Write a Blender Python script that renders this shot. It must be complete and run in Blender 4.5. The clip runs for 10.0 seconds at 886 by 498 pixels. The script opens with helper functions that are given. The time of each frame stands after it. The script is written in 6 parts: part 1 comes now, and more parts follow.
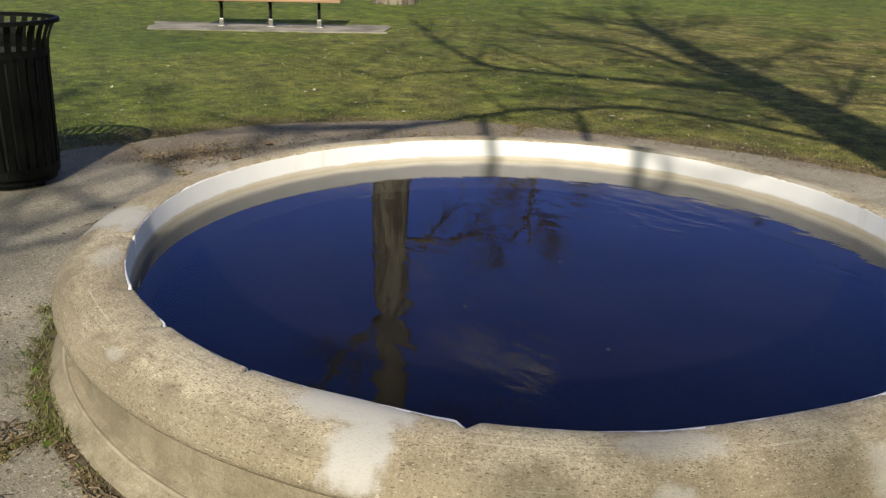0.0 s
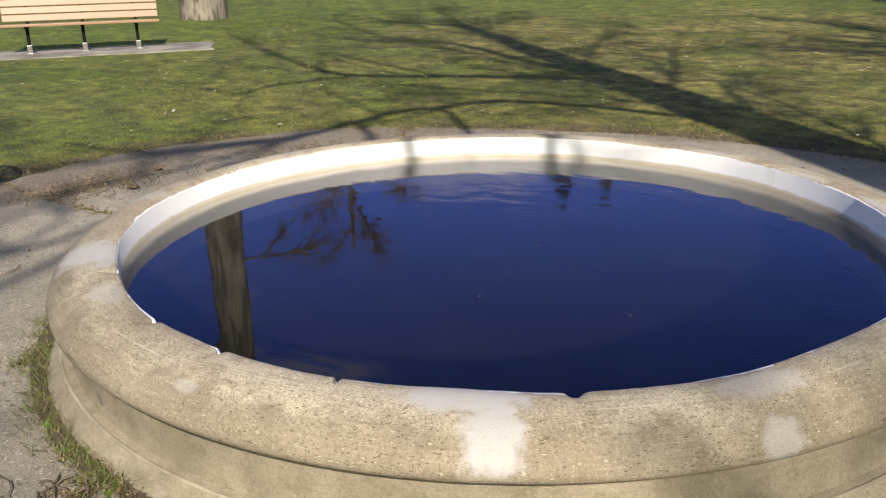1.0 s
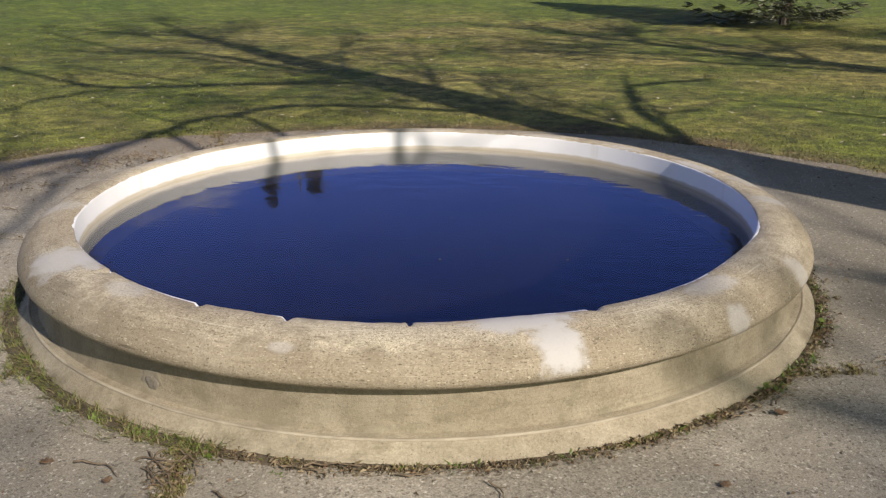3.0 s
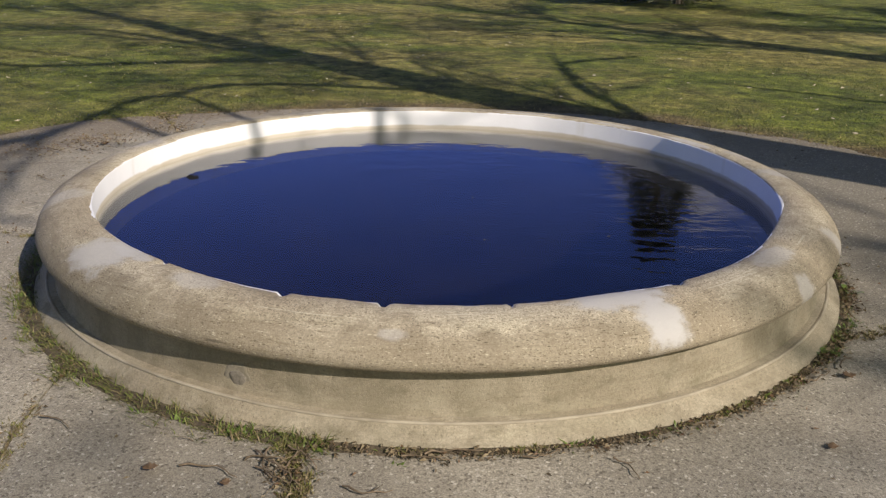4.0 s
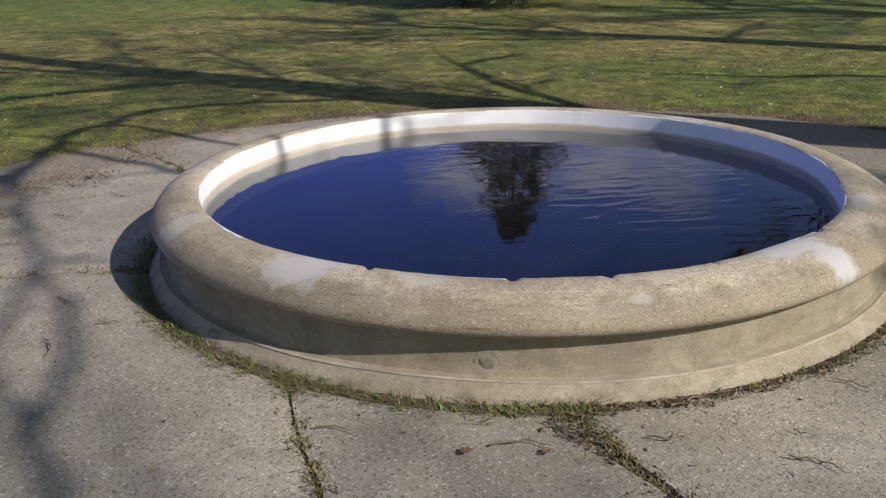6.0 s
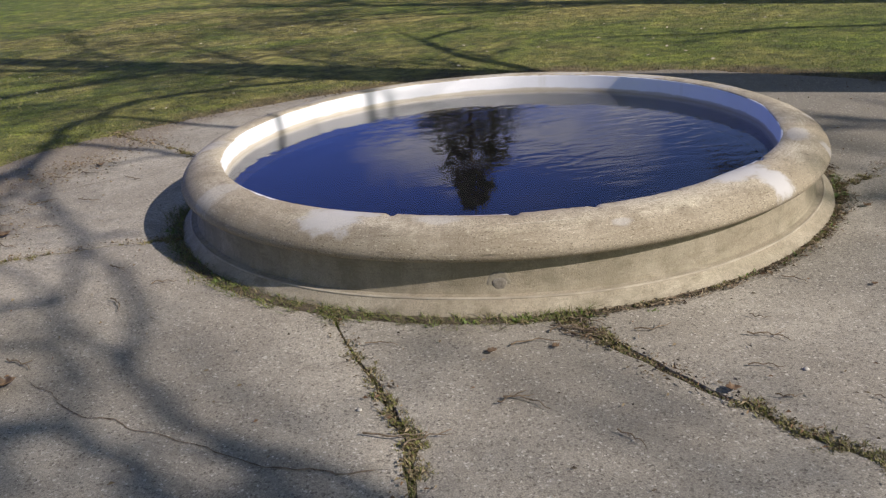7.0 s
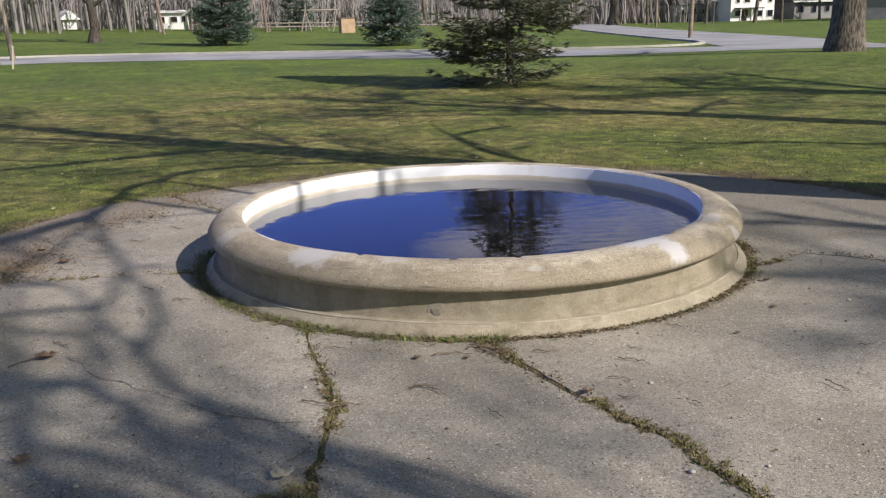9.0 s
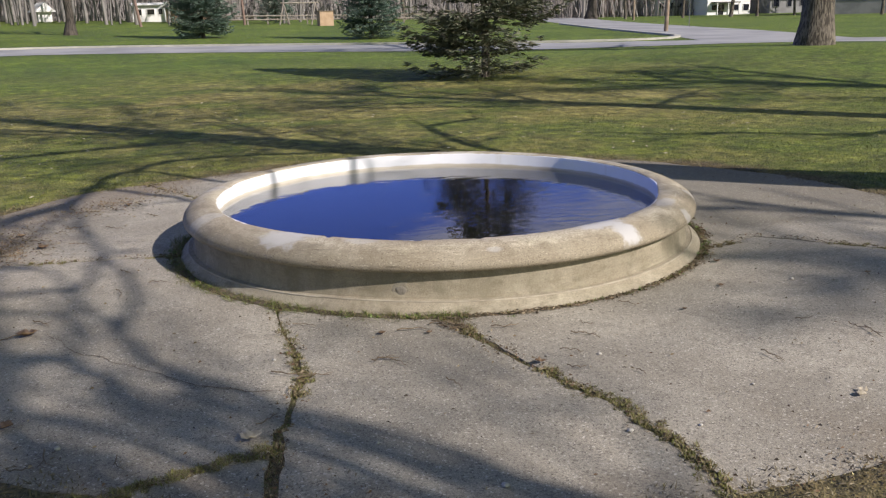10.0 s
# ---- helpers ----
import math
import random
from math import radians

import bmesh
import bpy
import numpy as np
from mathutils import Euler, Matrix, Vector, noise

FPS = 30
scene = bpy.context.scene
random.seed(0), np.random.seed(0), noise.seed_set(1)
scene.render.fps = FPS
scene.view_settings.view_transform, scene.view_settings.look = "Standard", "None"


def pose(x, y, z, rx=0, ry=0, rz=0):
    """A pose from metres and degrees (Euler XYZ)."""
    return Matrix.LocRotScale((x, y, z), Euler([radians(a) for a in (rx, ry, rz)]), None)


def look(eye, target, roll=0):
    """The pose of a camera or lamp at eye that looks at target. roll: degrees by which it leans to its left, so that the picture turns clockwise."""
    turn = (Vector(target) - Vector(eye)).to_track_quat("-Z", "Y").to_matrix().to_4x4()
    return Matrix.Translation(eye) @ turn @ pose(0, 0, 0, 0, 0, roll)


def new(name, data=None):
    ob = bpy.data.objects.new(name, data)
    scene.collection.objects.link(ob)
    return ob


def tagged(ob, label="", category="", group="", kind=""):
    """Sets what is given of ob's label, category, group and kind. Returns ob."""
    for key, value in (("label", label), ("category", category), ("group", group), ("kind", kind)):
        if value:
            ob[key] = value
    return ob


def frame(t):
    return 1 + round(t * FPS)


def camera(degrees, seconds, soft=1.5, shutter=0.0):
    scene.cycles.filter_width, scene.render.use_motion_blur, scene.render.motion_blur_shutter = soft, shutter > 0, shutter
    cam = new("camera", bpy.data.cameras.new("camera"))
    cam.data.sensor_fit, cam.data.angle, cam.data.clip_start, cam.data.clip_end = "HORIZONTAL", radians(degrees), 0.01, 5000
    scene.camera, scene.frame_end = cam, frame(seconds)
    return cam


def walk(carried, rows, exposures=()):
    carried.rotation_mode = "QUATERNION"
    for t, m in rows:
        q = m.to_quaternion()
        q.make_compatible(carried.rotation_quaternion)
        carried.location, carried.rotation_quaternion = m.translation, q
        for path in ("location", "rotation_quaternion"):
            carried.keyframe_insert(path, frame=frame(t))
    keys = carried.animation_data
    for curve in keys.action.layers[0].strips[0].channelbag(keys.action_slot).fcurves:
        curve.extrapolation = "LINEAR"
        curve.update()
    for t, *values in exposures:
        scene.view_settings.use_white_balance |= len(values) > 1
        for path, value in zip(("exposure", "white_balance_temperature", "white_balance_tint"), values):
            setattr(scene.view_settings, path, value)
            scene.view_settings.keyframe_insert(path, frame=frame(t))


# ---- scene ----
# ---- camera and its walk ----
cam = camera(53.92, 10.0, soft=1.3)
walk(cam, [
    (0.0, look((2.166, -2.825, 1.508), (-1.075, 0.588, -0.178), 1.65)),
    (0.5, look((1.964, -3.142, 1.548), (-0.627, 0.769, -0.182), 1.43)),
    (1.0, look((1.646, -3.345, 1.495), (-0.743, 0.728, -0.149), -0.98)),
    (1.5, look((1.440, -3.660, 1.506), (-0.741, 0.569, -0.030), -2.13)),
    (2.0, look((1.316, -3.914, 1.536), (-0.398, 0.469, -0.153), 0.21)),
    (2.2, look((1.246, -3.961, 1.514), (-0.227, 0.517, -0.153), -1.00)),
    (3.3, look((0.636, -4.311, 1.542), (-0.028, 0.372, -0.078), 0.06)),
    (3.5, look((0.476, -4.317, 1.512), (-0.118, 0.343, -0.201), -0.76)),
    (4.0, look((0.113, -4.282, 1.528), (0.015, 0.410, -0.195), 1.09)),
    (4.5, look((-0.259, -4.351, 1.533), (0.177, 0.260, -0.350), 0.45)),
    (5.0, look((-0.666, -4.225, 1.508), (-0.134, 0.443, -0.202), -0.56)),
    (6.3, look((-1.514, -4.512, 1.530), (-0.430, 0.085, -0.111), -0.86)),
    (6.5, look((-1.622, -4.610, 1.539), (-0.510, 0.002, -0.039), -0.58)),
    (7.0, look((-1.720, -4.963, 1.617), (-0.518, -0.460, -0.195), -4.42)),
    (7.5, look((-1.711, -5.299, 1.614), (-0.307, -0.721, 0.174), -2.96)),
    (8.0, look((-1.665, -5.603, 1.644), (-0.312, -0.959, 0.378), -5.24)),
    (8.5, look((-1.646, -5.907, 1.645), (-0.358, -1.243, 0.383), -2.94)),
    (9.0, look((-1.447, -6.120, 1.617), (-0.501, -1.373, 0.366), -1.58)),
    (9.2, look((-1.414, -6.177, 1.634), (-0.610, -1.408, 0.366), -2.78)),
    (9.5, look((-1.384, -6.256, 1.619), (-0.503, -1.475, 0.451), -3.21)),
    (10.0, look((-1.409, -6.392, 1.612), (-0.356, -1.677, 0.323), -1.43)),
], exposures=[(0.0, 0.24, 7850, 8), (0.5, 0.40, 7700, 10), (1.0, 0.54, 7500, 13.5), (2.0, 0.51, 7450, 14.5), (3.5, 0.27, 7450, 14.5), (5.0, 0.11, 7300, 14.5), (6.4, 0.27, 6850, 15.5), (7.0, 0.33, 6900, 16.5), (7.5, 0.35, 6900, 16), (9.5, 0.44, 6880, 16), (10.0, 0.44, 6880, 16)])

# ---- world, sun ----
SUN_AZ = radians(-48.0)      # where the sun stands, counted from +x towards +y
SUN_EL = radians(36.0)

world = bpy.data.worlds.new("sky")
scene.world = world
world.use_nodes = True
wt = world.node_tree
wt.nodes.clear()
w_out = wt.nodes.new("ShaderNodeOutputWorld")
w_bg = wt.nodes.new("ShaderNodeBackground")
w_bg.inputs["Strength"].default_value = 0.102
w_sky = wt.nodes.new("ShaderNodeTexSky")
w_sky.sky_type = "NISHITA"
w_sky.sun_disc = False
w_sky.sun_elevation = SUN_EL
w_sky.sun_rotation = math.pi / 2 - SUN_AZ
w_sky.air_density, w_sky.dust_density, w_sky.ozone_density = 1.0, 0.1, 5.0
# thin broken cloud over the clear spring sky
w_tc = wt.nodes.new("ShaderNodeTexCoord")
w_map = wt.nodes.new("ShaderNodeMapping")
w_map.inputs["Scale"].default_value = (3.2, 3.2, 8.0)
w_map.inputs["Location"].default_value = (0.35, 0.8, 0.2)
w_n = wt.nodes.new("ShaderNodeTexNoise")
w_n.inputs["Scale"].default_value = 1.0
w_n.inputs["Detail"].default_value = 7.0
w_n.inputs["Roughness"].default_value = 0.55
w_r = wt.nodes.new("ShaderNodeValToRGB")
w_r.color_ramp.elements[0].position = 0.60
w_r.color_ramp.elements[1].position = 0.80
w_mix = wt.nodes.new("ShaderNodeMix")
w_mix.data_type = "RGBA"
w_mix.inputs["B"].default_value = (7.0, 7.2, 7.6, 1)
wt.links.new(w_tc.outputs["Generated"], w_map.inputs["Vector"])
wt.links.new(w_map.outputs["Vector"], w_n.inputs["Vector"])
w_dot = wt.nodes.new("ShaderNodeVectorMath")
w_dot.operation = "DOT_PRODUCT"
w_dot.inputs[1].default_value = (0.375, 0.895, 0.245)      # a cloud bank low over the houses
w_bank = wt.nodes.new("ShaderNodeMapRange")
w_bank.interpolation_type = "SMOOTHSTEP"
for w_i, w_v in enumerate((0.0, 0.960, 0.999, 0.0, 0.17)):
    if w_i:
        w_bank.inputs[w_i].default_value = w_v
w_add = wt.nodes.new("ShaderNodeMath")
wt.links.new(w_tc.outputs["Generated"], w_dot.inputs[0])
wt.links.new(w_dot.outputs["Value"], w_bank.inputs[0])
wt.links.new(w_bank.outputs[0], w_add.inputs[0])
wt.links.new(w_n.outputs["Fac"], w_add.inputs[1])
wt.links.new(w_add.outputs[0], w_r.inputs["Fac"])
wt.links.new(w_r.outputs["Color"], w_mix.inputs["Factor"])
w_deep = wt.nodes.new("ShaderNodeMix")
w_deep.data_type, w_deep.blend_type = "RGBA", "MULTIPLY"
w_deep.inputs["Factor"].default_value = 1.0
w_sun = wt.nodes.new("ShaderNodeVectorMath")
w_sun.operation = "DOT_PRODUCT"
w_sun.inputs[1].default_value = (math.cos(SUN_AZ) * math.cos(SUN_EL), math.sin(SUN_AZ) * math.cos(SUN_EL), math.sin(SUN_EL))
w_side = wt.nodes.new("ShaderNodeMapRange")
w_side.interpolation_type = "SMOOTHSTEP"
w_side.inputs[1].default_value, w_side.inputs[2].default_value = -0.42, 0.48
w_hue = wt.nodes.new("ShaderNodeMix")      # deep blue away from the sun, pale towards it
w_hue.data_type = "RGBA"
w_hue.inputs["A"].default_value = (0.50, 0.57, 1.30, 1)
w_hue.inputs["B"].default_value = (1.27, 1.0, 0.57, 1)
wt.links.new(w_tc.outputs["Generated"], w_sun.inputs[0])
wt.links.new(w_sun.outputs["Value"], w_side.inputs[0])
wt.links.new(w_side.outputs[0], w_hue.inputs["Factor"])
wt.links.new(w_hue.outputs["Result"], w_deep.inputs["B"])
wt.links.new(w_sky.outputs["Color"], w_deep.inputs["A"])
wt.links.new(w_deep.outputs["Result"], w_mix.inputs["A"])
wt.links.new(w_mix.outputs["Result"], w_bg.inputs["Color"])
wt.links.new(w_bg.outputs["Background"], w_out.inputs["Surface"])

sun_data = bpy.data.lights.new("sun", "SUN")
sun_data.energy = 4.3
sun_data.angle = radians(0.55)
sun_data.color = (1.0, 0.97, 0.925)
sun = new("sun", sun_data)
sun.matrix_world = look((20 * math.cos(SUN_AZ) * math.cos(SUN_EL), 20 * math.sin(SUN_AZ) * math.cos(SUN_EL), 20 * math.sin(SUN_EL)), (0, 0, 0))


# ---- materials ----
class Shader:
    """A small builder for node materials."""

    def __init__(self, name, rough=0.8, metal=0.0, coords="Object"):
        self.m = bpy.data.materials.new(name)
        self.m.use_nodes = True
        self.t = self.m.node_tree
        self.b = self.t.nodes["Principled BSDF"]
        self.b.inputs["Roughness"].default_value = rough
        self.b.inputs["Metallic"].default_value = metal
        tc = self.t.nodes.new("ShaderNodeTexCoord")
        self.co = tc.outputs[coords]
        self.uv = tc.outputs["UV"]

    def put(self, sock, v):
        if isinstance(v, bpy.types.NodeSocket):
            self.t.links.new(v, sock)
        elif isinstance(v, (tuple, list)):
            sock.default_value = (*v, 1.0) if len(v) == 3 and len(sock.default_value) == 4 else v
        else:
            sock.default_value = v

    def noise(self, scale, detail=4.0, rough=0.55, co=None, stretch=None, distort=0.0):
        co = co or self.co
        if stretch:
            mp = self.t.nodes.new("ShaderNodeMapping")
            mp.inputs["Scale"].default_value = stretch
            self.t.links.new(co, mp.inputs["Vector"])
            co = mp.outputs["Vector"]
        n = self.t.nodes.new("ShaderNodeTexNoise")
        n.inputs["Scale"].default_value = scale
        n.inputs["Detail"].default_value = detail
        n.inputs["Roughness"].default_value = rough
        n.inputs["Distortion"].default_value = distort
        self.t.links.new(co, n.inputs["Vector"])
        return n.outputs["Fac"]

    def cells(self, scale, feature="F1", co=None, out="Distance"):
        n = self.t.nodes.new("ShaderNodeTexVoronoi")
        n.feature = feature
        n.inputs["Scale"].default_value = scale
        self.t.links.new(co or self.co, n.inputs["Vector"])
        return n.outputs[out]

    def math(self, op, a, b=0.0, c=0.0, clamp=False):
        n = self.t.nodes.new("ShaderNodeMath")
        n.operation, n.use_clamp = op, clamp
        for s, v in zip(n.inputs, (a, b, c)):
            self.put(s, v)
        return n.outputs[0]

    def band(self, v, lo, hi, a=0.0, b=1.0):
        """Smooth step of v from lo to hi, giving a to b."""
        n = self.t.nodes.new("ShaderNodeMapRange")
        n.interpolation_type = "SMOOTHSTEP"
        for s, x in zip(n.inputs, (v, lo, hi, a, b)):
            self.put(s, x)
        return n.outputs[0]

    def mix(self, f, a, b, how="MIX"):
        n = self.t.nodes.new("ShaderNodeMix")
        n.data_type, n.blend_type = "RGBA", how
        self.put(n.inputs["Factor"], f)
        self.put(n.inputs["A"], a)
        self.put(n.inputs["B"], b)
        return n.outputs["Result"]

    def split(self, v):
        n = self.t.nodes.new("ShaderNodeSeparateXYZ")
        self.t.links.new(v, n.inputs[0])
        return n.outputs[0], n.outputs[1], n.outputs[2]

    def place(self):
        return self.t.nodes.new("ShaderNodeNewGeometry").outputs["Position"]

    def island(self):
        return self.t.nodes.new("ShaderNodeNewGeometry").outputs["Random Per Island"]

    def chance(self):
        return self.t.nodes.new("ShaderNodeObjectInfo").outputs["Random"]

    def bump(self, h, dist=0.01, strength=0.6):
        n = self.t.nodes.new("ShaderNodeBump")
        n.inputs["Distance"].default_value = dist
        n.inputs["Strength"].default_value = strength
        self.t.links.new(h, n.inputs["Height"])
        self.t.links.new(n.outputs["Normal"], self.b.inputs["Normal"])

    def done(self, colour, rough=None):
        self.put(self.b.inputs["Base Color"], colour)
        if rough is not None:
            self.put(self.b.inputs["Roughness"], rough)
        return self.m


def simple(name, a, b, scale=8.0, rough=0.7, metal=0.0, grain=60.0, depth=0.003, stretch=None):
    """Two-tone material with a coarse and a fine variation."""
    s = Shader(name, rough, metal)
    c = s.mix(s.band(s.noise(scale, 5, stretch=stretch), 0.35, 0.65), a, b)
    f = s.noise(grain, 3, stretch=stretch)
    c = s.mix(0.35, c, s.mix(f, (0.45, 0.45, 0.45), (1.3, 1.3, 1.3)), "MULTIPLY")
    s.bump(f, depth, 0.5)
    return s.done(c)


def basin_concrete(name, patches, stain=0.0, marks=(), grain=0.45):
    """Weathered cast concrete; patches of pale repair mortar at (degrees, part of the profile, half widths, strength)."""
    s = Shader(name, 0.85)
    big = s.noise(2.2, 5)
    mid = s.noise(11, 5, 0.6)
    c = s.mix(s.band(big, 0.38, 0.66), (0.365, 0.313, 0.244), (0.510, 0.455, 0.372))
    c = s.mix(s.band(mid, 0.5, 0.75, 0, 0.55), c, (0.215, 0.180, 0.122))
    streak = s.noise(3.0, 4, stretch=(1, 1, 9))
    c = s.mix(s.band(streak, 0.5, 0.7, 0, 0.4), c, (0.48, 0.44, 0.34))
    grit = s.cells(230, "F1")
    pit = s.band(s.noise(150, 2, 0.5), 0.58, 0.67)
    sand = s.noise(300, 3, 0.7)
    c = s.mix(grain, c, s.mix(s.band(sand, 0.3, 0.7), (0.48, 0.46, 0.44), (1.55, 1.53, 1.49)), "MULTIPLY")
    coarse = s.noise(110, 3, 0.65)
    c = s.mix(grain, c, s.mix(s.band(coarse, 0.3, 0.7), (0.62, 0.60, 0.57), (1.38, 1.37, 1.35)), "MULTIPLY")
    c = s.mix(s.band(s.noise(34, 4, 0.6), 0.50, 0.68, 0, 0.3), c, (0.20, 0.165, 0.115))
    if not patches:
        # trowel lines that run round the wall
        trowel = s.noise(3.0, 6, 0.7, stretch=(0.6, 0.6, 26))
        c = s.mix(s.band(trowel, 0.5, 0.7, 0, 0.45), c, (0.50, 0.45, 0.35))
        trowel = s.noise(2.2, 5, 0.65, stretch=(0.8, 0.8, 40))
        c = s.mix(s.band(trowel, 0.56, 0.72, 0, 0.35), c, (0.17, 0.145, 0.10))
    c = s.mix(s.band(s.noise(4.2, 6, 0.7), 0.50, 0.66, 0, 0.5), c, (0.20, 0.160, 0.112))
    c = s.mix(s.math("MULTIPLY", pit, s.band(s.noise(5, 3), 0.38, 0.62, 0.06, 0.36)), c, (0.115, 0.088, 0.058))
    c = s.mix(s.band(s.cells(150, "F1", out="Distance"), 0.0, 0.28, 0.35, 0.0), c, (0.56, 0.52, 0.43))
    hole = s.cells(70)
    keep = s.split(s.cells(70, out="Color"))[0]
    dots = s.math("MULTIPLY", s.band(hole, 0.10, 0.22, 1.0, 0.0), s.math("GREATER_THAN", keep, 0.60))
    c = s.mix(s.math("MULTIPLY", dots, 0.75), c, (0.10, 0.078, 0.055))
    if stain:
        c = s.mix(s.band(s.noise(5.5, 6, 0.7, stretch=(1, 1, 1.6)), 0.50, 0.66, 0, 0.6 * stain), c, (0.125, 0.110, 0.072))
        c = s.mix(s.band(s.noise(7.5, 5, 0.65, stretch=(1, 1, 2.2)), 0.54, 0.70, 0, 0.5 * stain), c, (0.52, 0.47, 0.37))
        run = s.noise(4.5, 5, 0.6, stretch=(1, 1, 0.25))
        c = s.mix(s.band(run, 0.25, 0.75, 0.45 * stain, 0.95 * stain), c, (0.158, 0.135, 0.090))
    if patches:
        u, v, _ = s.split(s.uv)
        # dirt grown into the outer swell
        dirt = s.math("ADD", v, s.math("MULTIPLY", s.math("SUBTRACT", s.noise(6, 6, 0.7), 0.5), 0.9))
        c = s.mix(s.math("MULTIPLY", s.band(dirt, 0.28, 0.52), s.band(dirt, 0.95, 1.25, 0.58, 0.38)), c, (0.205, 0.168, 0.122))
        # wear lines that run round the coping
        line = s.noise(1.0, 5, 0.65, co=s.uv, stretch=(70, 24, 1))
        c = s.mix(s.band(line, 0.52, 0.72, 0, 0.6), c, (0.175, 0.138, 0.092))
        line = s.noise(1.0, 4, 0.6, co=s.uv, stretch=(60, 75, 1))
        c = s.mix(s.band(line, 0.60, 0.72, 0, 0.5), c, (0.56, 0.51, 0.42))
        # weathered-out pits, longer along the coping than across it
        for su, sv, cut, much in ((11.3 * 62, 0.33 * 190, 0.62, 0.8), (11.3 * 110, 0.33 * 290, 0.42, 0.75)):
            mp = s.t.nodes.new("ShaderNodeMapping")
            mp.inputs["Scale"].default_value = (su, sv, 1)
            s.t.links.new(s.uv, mp.inputs["Vector"])
            spot = s.cells(1.0, co=mp.outputs["Vector"])
            pick = s.split(s.cells(1.0, co=mp.outputs["Vector"], out="Color"))
            size = s.math("MULTIPLY_ADD", pick[1], 0.26, 0.12)
            hole = s.band(s.math("SUBTRACT", spot, size), -0.06, 0.08, 1.0, 0.0)
            hole = s.math("MULTIPLY", hole, s.math("GREATER_THAN", pick[0], s.band(s.noise(3.2, 4, 0.6), 0.35, 0.62, 0.97, cut)))
            c = s.mix(s.math("MULTIPLY", hole, much), c, (0.105, 0.082, 0.056))
            pale = s.math("MULTIPLY", s.band(s.math("SUBTRACT", spot, size), -0.06, 0.08, 1.0, 0.0), s.math("LESS_THAN", pick[0], 0.10))
            c = s.mix(s.math("MULTIPLY", pale, 0.55), c, (0.62, 0.56, 0.45))
        wob = s.math("SUBTRACT", s.noise(14, 5, 0.65), 0.5)
        for deg, at, wide, deep, much in patches:
            dx = s.math("DIVIDE", s.math("SUBTRACT", u, deg / 360.0), wide / 360.0)
            dy = s.math("DIVIDE", s.math("SUBTRACT", v, at), deep)
            d = s.math("SQRT", s.math("ADD", s.math("MULTIPLY", dx, dx), s.math("MULTIPLY", dy, dy)))
            d = s.math("ADD", d, s.math("MULTIPLY", wob, 1.35))
            c = s.mix(s.band(d, 0.62, 1.18, much, 0.0), c, (0.478, 0.465, 0.475))
    for deg, at, wide, deep, tone in (marks if patches else []):
        dx = s.math("DIVIDE", s.math("SUBTRACT", u, deg / 360.0), wide / 360.0)
        dy = s.math("DIVIDE", s.math("SUBTRACT", v, at), deep)
        d = s.math("SQRT", s.math("ADD", s.math("MULTIPLY", dx, dx), s.math("MULTIPLY", dy, dy)))
        d = s.math("ADD", d, s.math("MULTIPLY", s.math("SUBTRACT", s.noise(40, 3), 0.5), 1.4))
        c = s.mix(s.band(d, 0.6, 1.1, 0.45, 0.0), c, tone)
    c = s.mix(1.0, c, (0.985, 1.0, 0.985), "MULTIPLY")
    h = s.math("ADD", s.math("MULTIPLY", grit, 0.5), s.math("SUBTRACT", s.noise(90, 4), s.math("MULTIPLY", pit, 0.9)))
    s.bump(h, 0.003, 0.5)
    return s.done(c)


